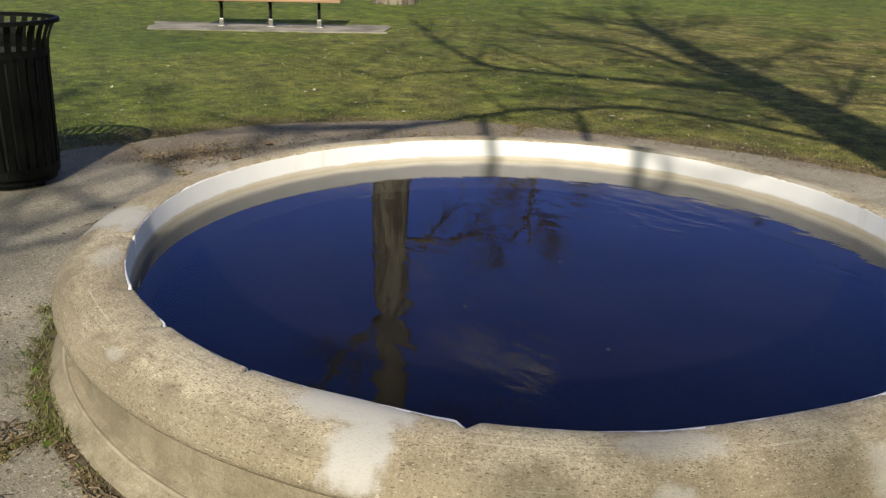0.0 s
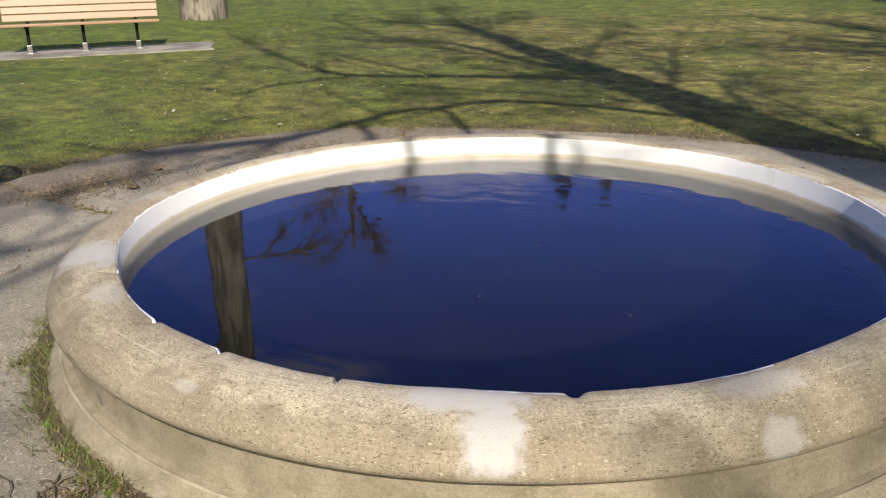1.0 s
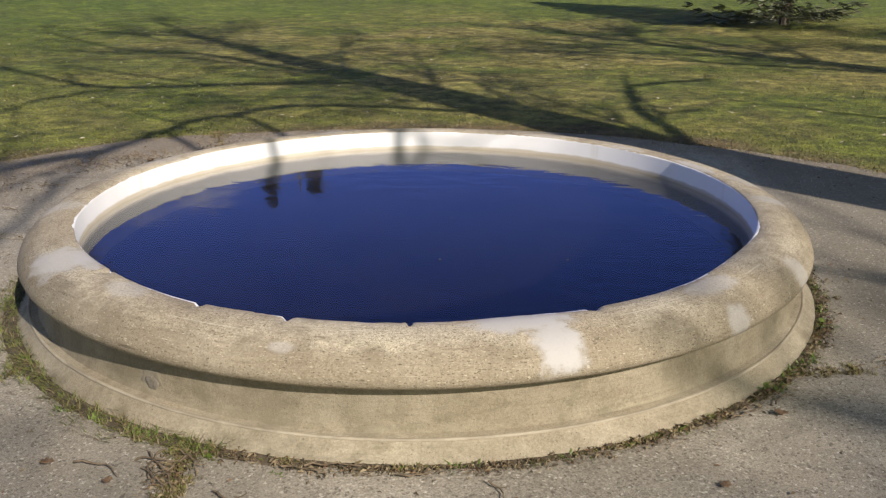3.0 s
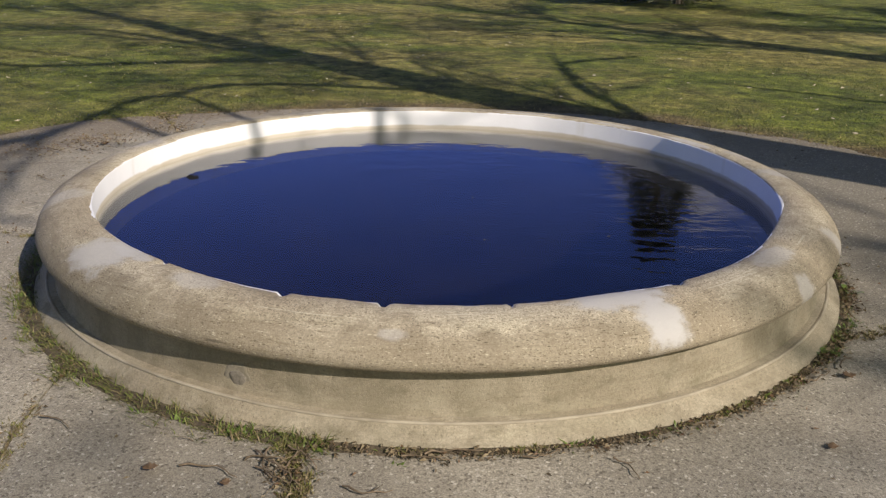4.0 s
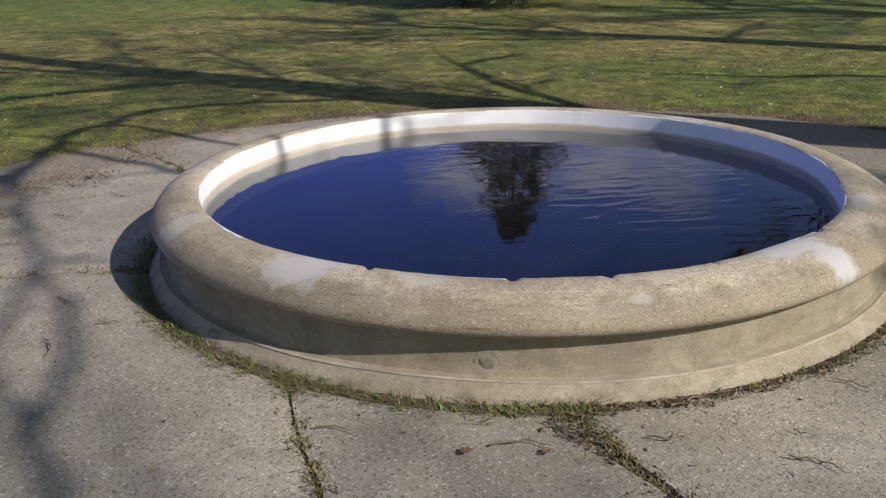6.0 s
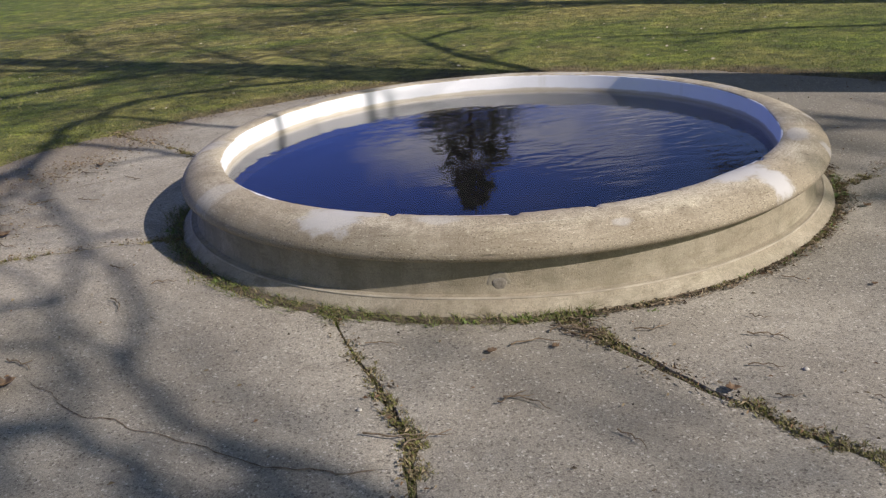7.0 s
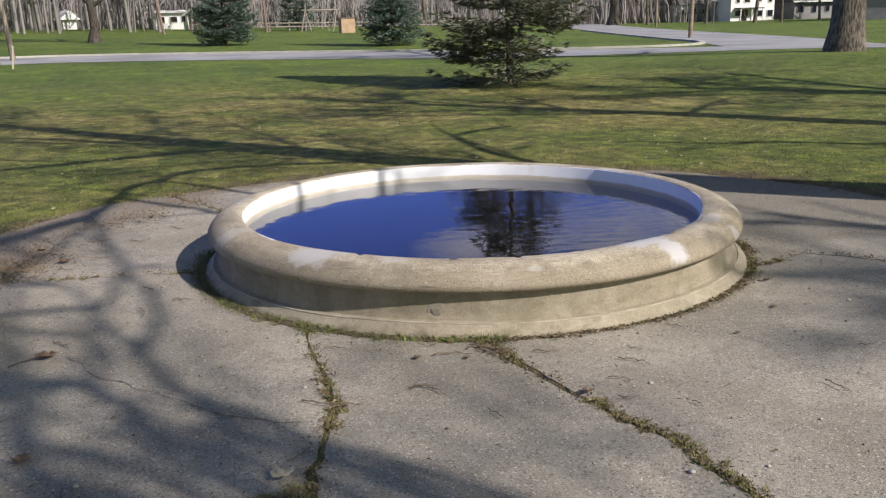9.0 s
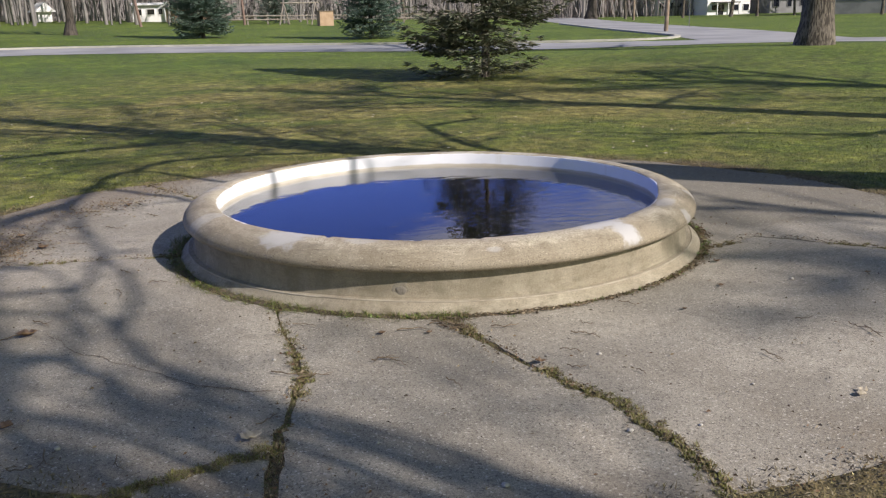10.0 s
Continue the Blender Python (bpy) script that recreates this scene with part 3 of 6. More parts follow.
def lawn_height(x, y):
    """The lawn: level round the basin, rising gently towards the road, with a low swell under the old tree."""
    r = math.hypot(x, y)
    k = min(0.024, max(0.011, 0.019 - 0.0002 * x))
    far = max(0.0, r - 14)
    far = far if far < 120 else 120 + (far - 120) * 0.2
    return k * far + 0.3 * math.exp(-((x - 15.8) ** 2 + (y - 17.5) ** 2) / 50.0)


def at(x, y, turn=0.0, lift=0.0):
    return pose(x, y, lawn_height(x, y) + lift, 0, 0, turn)


# ---- ground ----
def paving_edge(deg):
    """Radius at which the lawn takes over; the turf has crept in behind the basin."""
    deg = (deg + 180) % 360 - 180
    return float(np.interp(deg, [-180, 20, 40, 65, 85, 105, 122, 135, 150, 180], [4.02, 4.02, 3.88, 3.66, 3.68, 3.66, 3.74, 4.0, 4.1, 4.02]))


RINGS = [0.0, 1.7, 3.0, 3.45, 3.6, 3.7, 3.8, 3.9, 4.0, 4.1, 4.3, 4.5, 5, 6, 7, 8.5, 10, 12, 14, 16, 18, 20, 22.5, 25, 28, 31, 34, 37, 40, 44, 48, 53, 58, 65, 73, 82, 92, 105, 120, 134, 160, 220, 400, 900, 2500]
SPOKES = 180


def build_ground():
    verts, faces = [], []
    for r in RINGS[1:]:
        for i in range(SPOKES):
            a = 2 * math.pi * i / SPOKES
            x, y = r * math.cos(a), r * math.sin(a)
            z = lawn_height(x, y) + 0.03 * noise.noise((x * 0.25, y * 0.25, 0)) * min(1, max(0, (r - 4.2) / 4)) * min(1, max(0, (22 - r) / 6)) - 0.022 * min(1.0, max(0.0, (paving_edge(math.degrees(a)) + 0.02 - r) / 0.12))
            verts.append((x, y, z))
    for j in range(len(RINGS) - 2):
        for i in range(SPOKES):
            k = (i + 1) % SPOKES
            a = j * SPOKES
            faces.append((a + i, a + SPOKES + i, a + SPOKES + k, a + k))
    ob = mesh_object("ground", verts, faces, M_LAWN, smooth=True)
    return tagged(ob, "mown park lawn, part green and part dry straw", "lawn", kind="structure")


build_ground()


def strip(name, line, width, lift, material, label, category, thick=0.0):
    """A band along a smoothed line on the lawn."""
    pts = [Vector((x, y, 0)) for x, y in line]
    fine = []
    for i in range(len(pts) - 1):
        p0, p1, p2, p3 = pts[max(i - 1, 0)], pts[i], pts[i + 1], pts[min(i + 2, len(pts) - 1)]
        for k in range(8):
            t = k / 8
            fine.append(0.5 * ((2 * p1) + (p2 - p0) * t + (2 * p0 - 5 * p1 + 4 * p2 - p3) * t * t + (3 * p1 - p0 - 3 * p2 + p3) * t ** 3))
    fine.append(pts[-1])
    verts, faces = [], []
    cols = 5
    for i, p in enumerate(fine):
        d = (fine[min(i + 1, len(fine) - 1)] - fine[max(i - 1, 0)]).normalized()
        s = Vector((-d.y, d.x, 0))
        for k in range(cols):
            q = p + s * width * (k / (cols - 1) - 0.5)
            verts.append((q.x, q.y, lawn_height(q.x, q.y) + lift))
        if thick:
            for k in (0, cols - 1):
                x, y, z = verts[len(verts) - cols + k - (1 if k else 0)]
                verts.append((x, y, z - thick))
    row = cols + (2 if thick else 0)
    for i in range(len(fine) - 1):
        for k in range(cols - 1):
            faces.append((i * row + k, (i + 1) * row + k, (i + 1) * row + k + 1, i * row + k + 1))
        if thick:
            faces.append((i * row, i * row + cols, (i + 1) * row + cols, (i + 1) * row))
            faces.append((i * row + cols - 1, (i + 1) * row + cols - 1, (i + 1) * row + cols + 1, i * row + cols + 1))
    return tagged(mesh_object(name, verts, faces, material, smooth=False), label, category, kind="structure")


ROAD_LINE = [(-70, -4), (-46, 10), (-31, 21.5), (-20, 31), (-11.5, 36.3), (-4.5, 36), (2, 33.8), (9, 30.2), (15, 27.6), (20, 25.5), (26, 22), (34, 15), (48, -2)]
BRANCH_LINE = [(20.5, 26), (22.5, 33), (24, 40), (25.5, 50), (28, 63), (32, 80), (40, 108)]
strip("road", ROAD_LINE, 5.6, 0.016, M_ASPHALT, "worn pale grey asphalt park road", "road")
strip("road_branch", BRANCH_LINE, 6.2, 0.022, M_ASPHALT, "worn grey asphalt side road", "road")
strip("kerb", [(-20, 34.6), (-11.6, 39.4), (-4.2, 39.0), (3.2, 36.6), (10.2, 33.2), (16.5, 31.6), (19.6, 33.8), (20.6, 40), (22.2, 50.5), (24.6, 63.5)], 0.28, 0.09, M_KERB, "pale concrete kerb along the grass island", "kerb", 0.15)

# ---- fountain basin ----
R_IN, RIM_Z, WATER_Z = 1.65, 0.363, 0.243
COPING = [(1.6555, 0.330), (1.6525, 0.357), (1.661, 0.362), (1.70, 0.366), (1.745, 0.364), (1.79, 0.354), (1.83, 0.338), (1.862, 0.316), (1.884, 0.288), (1.893, 0.264), (1.889, 0.245), (1.878, 0.232), (1.856, 0.226), (1.815, 0.226)]
SIDE_WALL = [(1.825, 0.232), (1.824, 0.190), (1.824, 0.150), (1.826, 0.110), (1.832, 0.080), (1.840, 0.055), (1.850, 0.036)]
PLINTH = [(1.815, 0.0580), (1.84, 0.0570), (1.868, 0.0545), (1.876, 0.0515), (1.881, 0.045), (1.902, 0.026), (1.930, 0.002), (1.945, -0.06)]
# chipped lengths of the inner arris: from, to (degrees), depth; each grows to its end and stops short
CHIPS = [(-116, -107.3, 0.008), (-98, -94.9, 0.006), (-66, -57.1, 0.011), (-48, -36, 0.008), (-160, -150, 0.010), (100, 122, 0.010), (146, 158, 0.012), (20, 44, 0.009), (66, 80, 0.008), (-20, -8, 0.012)]


def chip(deg):
    d = 0.0
    for a, b, deep in CHIPS:
        if a <= deg <= b:
            d = max(d, deep * (0.15 + 0.85 * (deg - a) / (b - a)) * (0.8 + 0.8 * noise.noise((deg * 0.9, a, 0))))
    return d


def notch(deg):
    """Small broken-out nicks in the arris."""
    return max([0.0] + [0.016 * (1 - abs(deg - at_deg) / half) for at_deg, half in ((-107.0, 0.9), (-94.7, 0.8), (-57.0, 1.1), (-126.4, 0.8), (-80.0, 0.5)) if abs(deg - at_deg) < half])


def lip(deg):
    """How far the worn inner edge stands in from a true circle."""
    d = 0.016 * math.exp(-((deg + 80) / 62.0) ** 2)
    for at_deg, half, much in ((-128, 13, 0.016), (-68, 7, 0.015), (-26, 12, 0.024), (-100, 5, 0.006)):
        d += much * math.exp(-((deg - at_deg) / half) ** 2)
    return d


def coping_wave(a, j, r, z):
    deg = math.degrees(a)
    deg = deg - 360 if deg > 180 else deg
    n1 = noise.noise((r * math.cos(a) * 2.2, r * math.sin(a) * 2.2, z * 3))
    n2 = noise.noise((r * math.cos(a) * 22, r * math.sin(a) * 22, z * 20))
    r -= lip(deg) * (1.0, 1.0, 1.0, 0.7, 0.3)[j] if j < 5 else 0.0
    if j <= 2:
        r += chip(deg) + 0.004 * abs(n2)
        z -= chip(deg) * 0.35 + 0.003 * abs(n2)
        r += notch(deg)
        z -= notch(deg) * 0.9
    return r + 0.003 * n1 + 0.0012 * n2, z + 0.0025 * n1


def plinth_wave(a, j, r, z):
    n1 = noise.noise((r * math.cos(a) * 2.6, r * math.sin(a) * 2.6, z * 3 + 7))
    n2 = noise.noise((r * math.cos(a) * 18, r * math.sin(a) * 18, z * 18))
    deg = math.degrees(a)
    deg = deg - 360 if deg > 180 else deg
    if 0.015 < z < 0.06:
        z += 0.011 * math.exp(-((deg + 116) / 15.0) ** 2) - 0.003 * math.exp(-((deg + 75) / 22.0) ** 2)
    return r + 0.004 * n1 + 0.0015 * n2, z + 0.003 * n1


def build_basin():
    basin = thing("fountain_basin", "round weathered concrete fountain basin, chipped and patched", "fountain basin")
    n = 720
    v, f = lathe(COPING, n, coping_wave)
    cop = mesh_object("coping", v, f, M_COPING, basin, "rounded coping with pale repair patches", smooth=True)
    # unrolled coordinates: angle and place along the profile
    steps = [0.0]
    for p, q in zip(COPING[2:], COPING[3:]):
        steps.append(steps[-1] + math.hypot(q[0] - p[0], q[1] - p[1]))
    along = [0.0, 0.0] + [s / steps[-1] for s in steps]
    m = len(COPING)
    uv = cop.data.uv_layers.new(name="unrolled")
    for poly in cop.data.polygons:
        cols = [cop.data.loops[li].vertex_index // m for li in poly.loop_indices]
        wrap = max(cols) - min(cols) > n // 2
        for li in poly.loop_indices:
            vi = cop.data.loops[li].vertex_index
            c = vi // m + (n if wrap and vi // m == 0 else 0)
            u = c / n
            uv.data[li].uv = (u - 1 if u > 0.5 else u, along[vi % m])
    v, f = lathe(SIDE_WALL, 320, plinth_wave)
    mesh_object("side_wall", v, f, M_WALL, basin, "brown-stained concrete side wall", smooth=True)
    v, f = lathe(PLINTH, 320, plinth_wave)
    mesh_object("plinth", v, f, M_PLINTH, basin, "low paler concrete plinth", smooth=True)
    # thin edge ring; the sun caught on the ledge is put into its pale colour
    v, f = lathe([(1.866, 0.0545), (1.868, 0.0568), (1.8735, 0.0576), (1.8775, 0.0554), (1.8795, 0.0510), (1.877, 0.0480)], 320, plinth_wave)
    mesh_object("ledge_edge", v, f, M_SUN_ARRIS, basin, "worn plinth edge, paled for the sun it catches", smooth=True)

    def liner_wave(a, j, r, z):
        k = noise.noise((r * math.cos(a) * 9, r * math.sin(a) * 9, z * 6))
        deg = math.degrees(a)
        deg = deg - 360 if deg > 180 else deg
        r -= lip(deg)
        cut = notch(deg) if 1 <= j else 0.0
        r, z = r + cut * (0.5 if j > 1 else 0.0), z - cut * 1.4
        k2 = noise.noise((r * math.cos(a) * 30, r * math.sin(a) * 30, 1.0))
        return r + 0.002 * k + (0.006 * k2 if j == 3 else 0), z + (0.0035 * k if 1 <= j <= 2 else 0)
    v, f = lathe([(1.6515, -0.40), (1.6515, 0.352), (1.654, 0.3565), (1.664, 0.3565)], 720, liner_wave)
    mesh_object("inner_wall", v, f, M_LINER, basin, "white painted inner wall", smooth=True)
    v, f = lathe([(1.66, -0.38), (0.8, -0.39), (0.002, -0.40)], 64)
    mesh_object("basin_floor", v, f, M_DARK_FLOOR, basin, "near-black basin floor")
    # a filled pipe hole in the side wall: an uneven cement smear with a rounder core
    a = radians(-109.7)
    place = Matrix.Translation((1.826 * math.cos(a), 1.826 * math.sin(a), 0.108)) @ Matrix.Rotation(a, 4, "Z") @ Matrix.Rotation(math.pi / 2, 4, "Y")
    for name, radius, high, seed, label in (("cement_smear", 0.052, 0.003, 3.0, "thin grey cement smear"), ("pipe_plug", 0.034, 0.0065, 8.0, "round grey cement plug")):
        plug = bmesh.new()
        rings = []
        for k, (fr, fz) in enumerate(((1.0, -0.3), (0.93, 0.5), (0.75, 0.9), (0.4, 1.0))):
            row = []
            for m in range(28):
                b = 2 * math.pi * m / 28
                rr = radius * fr * (1 + 0.30 * noise.noise((math.cos(b) * 1.3, math.sin(b) * 1.3, seed)))
                row.append(plug.verts.new((rr * math.cos(b) - (0.012 if seed < 5 else 0.0), rr * math.sin(b), high * fz)))
            rings.append(row)
        for p, q in zip(rings, rings[1:]):
            for m in range(28):
                plug.faces.new((p[m], p[(m + 1) % 28], q[(m + 1) % 28], q[m]))
        plug.faces.new(rings[-1])
        bmesh.ops.transform(plug, matrix=place, verts=plug.verts)
        part(name, plug, M_SMEAR if seed < 5 else M_PLUG, basin, label, smooth=True)
    return basin


build_basin()
v, f = lathe([(1.65, WATER_Z), (1.2, WATER_Z), (0.6, WATER_Z), (0.001, WATER_Z)], 96)
water = mesh_object("water", v, f, M_WATER, smooth=True)
water.visible_shadow = False
tagged(water, "still dark blue water with faint ripples", "water", kind="structure")

# ---- paving ring: slabs parted by grown-over cracks ----
CRACKS = {  # (radius, degrees) from the basin outwards
    "a": [(1.90, -133.5), (2.05, -130.0), (2.19, -126.2), (2.53, -119.9), (2.83, -115.9), (3.26, -114.2), (3.85, -111.8), (4.2, -110.5)],
    "b": [(1.90, -103.5), (2.00, -101.8), (2.21, -98.5), (2.62, -94.4), (2.79, -92.5), (2.99, -90.9), (3.22, -89.2), (3.57, -88.0), (3.93, -87.8), (4.2, -87.4)],
    "c": [(1.90, -33.5), (1.98, -32.0), (2.31, -21.0), (3.16, -26.5), (4.2, -29.5)],
    "d": [(1.90, 141.0), (2.55, 135.2), (3.04, 131.4), (4.2, 128.0)],
    "e": [(1.90, 183.5), (2.17, 181.0), (3.16, 179.3), (4.2, 177.5)],
}


def crack_growth(key, r):
    """How wide and overgrown a crack is along its way."""
    if key == "a":
        return float(np.interp(r, [1.95, 2.1, 2.6, 2.9, 3.6, 4.0], [0.8, 0.3, 0.4, 1.0, 1.0, 0.8]))
    if key == "b":
        return float(np.interp(r, [1.95, 2.3, 2.45, 2.8, 3.0, 3.5, 4.0], [1.3, 1.1, 0.5, 0.45, 0.75, 0.75, 0.4]))
    return 0.8


def crack_angle(key, r):
    pts = CRACKS[key]
    a = float(np.interp(r, [p[0] for p in pts], [p[1] for p in pts]))
    seed = {"a": 3.1, "b": 7.7, "c": 12.9, "d": 20.3, "e": 31.7}[key]
    return a + (0.7 * noise.noise((r * 2.6, seed, 0)) + 0.9 * noise.noise((r * 9.0, seed, 5))) * 1.9 / r * min(1.0, (r - 1.88) * 3)


def build_paving():
    ring = thing("pavement", "round ring of old cracked concrete paving", "pavement", kind="structure")
    order = [("e", "a"), ("a", "b"), ("b", "c"), ("c", "d"), ("d", "e")]
    for left, right in order:
        verts, faces = [], []
        span = [(crack_angle(left, 3.0)), (crack_angle(right, 3.0))]
        while span[1] < span[0]:
            span[1] += 360
        cols = max(10, int((span[1] - span[0]) / 2.2))
        rs = [i / 26 for i in range(27)]
        gap = {"a": 0.032, "b": 0.034, "c": 0.014, "d": 0.010, "e": 0.009}
        nr = len(rs)
        for k in range(cols + 1):
            mid_deg = span[0] + (span[1] - span[0]) * k / cols
            for i, u in enumerate(rs):
                r = 1.93 + (paving_edge(mid_deg) - 1.93) * u
                wide = gap[left] * crack_growth(left, r) * (0.7 + 0.9 * noise.noise((r * 2.2, 4.4, 0))), gap[right] * crack_growth(right, r) * (0.7 + 0.9 * noise.noise((r * 2.2, 9.4, 0)))
                a0 = crack_angle(left, r) + math.degrees(max(0.005, wide[0]) / r)
                a1 = crack_angle(right, r) - math.degrees(max(0.005, wide[1]) / r)
                while a1 < a0:
                    a1 += 360
                a = radians(a0 + (a1 - a0) * k / cols)
                rr = r
                if i == nr - 1:
                    rr += 0.10 * noise.noise((math.cos(a) * 5, math.sin(a) * 5, 1)) + 0.05 * noise.noise((math.cos(a) * 19, math.sin(a) * 19, 1))
                if i == 0:
                    rr += 0.035 + 0.02 * noise.noise((math.cos(a) * 14, math.sin(a) * 14, 4))
                x, y = rr * math.cos(a), rr * math.sin(a)
                z = 0.004 * noise.noise((x * 0.9, y * 0.9, 3)) - 0.006 * (k in (0, cols) or i in (0, nr - 1))
                verts.append((x, y, z))
        for k in range(cols):
            for i in range(nr - 1):
                faces.append((k * nr + i, k * nr + i + 1, (k + 1) * nr + i + 1, (k + 1) * nr + i))
        rim = [i for i in range(nr)] + [k * nr + nr - 1 for k in range(1, cols + 1)] + [cols * nr + i for i in range(nr - 2, -1, -1)] + [k * nr for k in range(cols - 1, 0, -1)]
        low = len(verts)
        for i in rim:
            x, y, z = verts[i]
            verts.append((x, y, -0.09))
        for i in range(len(rim)):
            j = (i + 1) % len(rim)
            faces.append((rim[j], rim[i], low + i, low + j))
        mesh_object("slab", verts, faces, M_PAVE, ring)
    return ring


build_paving()


def joint_soil():
    """Crumbly soil that fills the joint between basin and paving."""
    verts, faces = [], []
    n, rows = 360, (1.90, 1.93, 1.955, 1.985, 2.01)
    for i in range(n):
        a = 2 * math.pi * i / n
        for k, r in enumerate(rows):
            q = (math.cos(a) * r * 14, math.sin(a) * r * 14, k * 1.7)
            rr = r + 0.004 * noise.noise(q)
            bank = 0.010 * math.exp(-((math.degrees(a) - 225) / 42.0) ** 2)          # heaped higher on the shaded side
            verts.append((rr * math.cos(a), rr * math.sin(a), (-0.006, -0.006, -0.006, -0.007, -0.03)[k] + bank + 0.006 * noise.noise((q[0] * 1.7, q[1] * 1.7, k + 3.0))))
    m = len(rows)
    for i in range(n):
        j = (i + 1) % n
        for k in range(m - 1):
            faces.append((i * m + k, i * m + k + 1, j * m + k + 1, j * m + k))
    return tagged(mesh_object("joint_soil", verts, faces, M_SOIL, smooth=True), "dark crumbly soil in the joint round the basin", "soil", kind="structure")


joint_soil()


def hairline(pts, width, seed):
    """A thin jagged crack, filled with dirt."""
    verts, faces = [], []
    n = 60
    px, py = [p[0] for p in pts], [p[1] for p in pts]
    for i in range(n + 1):
        t = i / n * (len(pts) - 1)
        x, y = float(np.interp(t, range(len(pts)), px)), float(np.interp(t, range(len(pts)), py))
        x += 0.03 * noise.noise((t * 3.1, seed, 0)) + 0.010 * noise.noise((t * 14, seed, 2))
        y += 0.03 * noise.noise((t * 3.1, seed, 8)) + 0.010 * noise.noise((t * 14, seed, 4))
        w = width * (0.4 + 1.2 * abs(noise.noise((t * 4, seed, 1)))) * (1 if 0 < i < n else 0.1)
        verts += [(x - w * 0.4, y - w, 0.0035), (x + w * 0.4, y + w, 0.0035)]
    for i in range(n):
        faces.append((2 * i, 2 * i + 2, 2 * i + 3, 2 * i + 1))
    return tagged(mesh_object("paving_crack", verts, faces, M_TWIG), "hairline crack filled with dark dirt", "crack", kind="structure")


hairline([(-2.55, -1.55), (-2.35, -1.9), (-2.05, -2.18), (-1.71, -2.53), (-1.39, -2.69)], 0.004, 2.0)
hairline([(-1.42, -3.24), (-1.69, -3.32), (-1.88, -3.42), (-2.2, -3.5)], 0.010, 5.0)
hairline([(-1.75, 1.75), (-2.3, 1.45), (-2.9, 1.3)], 0.005, 9.0)
hairline([(2.16, -0.86), (2.6, -0.5), (3.2, -0.35), (3.7, -0.3)], 0.005, 14.0)


# ---- trees ----
def grow(store, rng, p, d, length, r, level, spec):
    """A limb with its side shoots."""
    n = max(3, int(length / spec["step"][level]))
    pts, radii = [p.copy()], [r]
    d = d.normalized()
    tip = spec["tip"][level]
    for i in range(n):
        d = (d + Vector((rng.uniform(-1, 1), rng.uniform(-1, 1), rng.uniform(-1, 1))) * spec["wander"][level] + Vector((0, 0, spec["lift"][level]))).normalized()
        p = p + d * (length / n)
        pts.append(p.copy())
        radii.append(r * (1 - (1 - tip) * (i + 1) / n))
    store.add(pts, radii, spec["sides"][level])
    if level + 1 >= spec["levels"]:
        return
    count = spec["kids"][level]
    for k in range(count):
        t = rng.uniform(spec["bare"][level], 1.0) if k else 1.0
        i = min(n, max(1, int(t * n)))
        axis = (pts[i] - pts[i - 1]).normalized()
        side = axis.cross(Vector((rng.uniform(-1, 1), rng.uniform(-1, 1), rng.uniform(-1, 1)))).normalized()
        spread = rng.uniform(*spec["spread"][level])
        nd = axis * math.cos(spread) + side * math.sin(spread)
        grow(store, rng, pts[i], nd, length * spec["shrink"][level] * rng.uniform(0.65, 1.2) * (1.15 - 0.5 * t), max(0.004, radii[i] * rng.uniform(0.45, 0.7)), level + 1, spec)


BARE = {"levels": 5, "step": [0.7, 0.6, 0.45, 0.35, 0.3], "wander": [0.10, 0.16, 0.2, 0.22, 0.25], "lift": [0.02, 0.05, 0.05, 0.05, 0.02], "tip": [0.45, 0.35, 0.3, 0.3, 0.3],
        "sides": [10, 7, 5, 4, 3], "kids": [7, 7, 6, 5, 0], "bare": [0.25, 0.25, 0.2, 0.2, 0.2], "spread": [(0.4, 0.9), (0.4, 0.9), (0.4, 0.95), (0.4, 0.9), (0, 0)], "shrink": [0.62, 0.55, 0.52, 0.5, 0.5]}


def across(s, n, h):
    """A place given along the sun's bearing, across it, and in height."""
    c, q = math.cos(SUN_AZ), math.sin(SUN_AZ)
    return (s * c - n * q, s * q + n * c, h)


TWIGGY = {"levels": 3, "step": [0.5, 0.4, 0.3], "wander": [0.16, 0.2, 0.24], "lift": [0.08, 0.06, 0.03], "tip": [0.35, 0.3, 0.3], "sides": [5, 4, 3], "kids": [5, 4, 0], "bare": [0.2, 0.2, 0.2],
          "spread": [(0.35, 0.85), (0.35, 0.9), (0, 0)], "shrink": [0.55, 0.5, 0.5]}


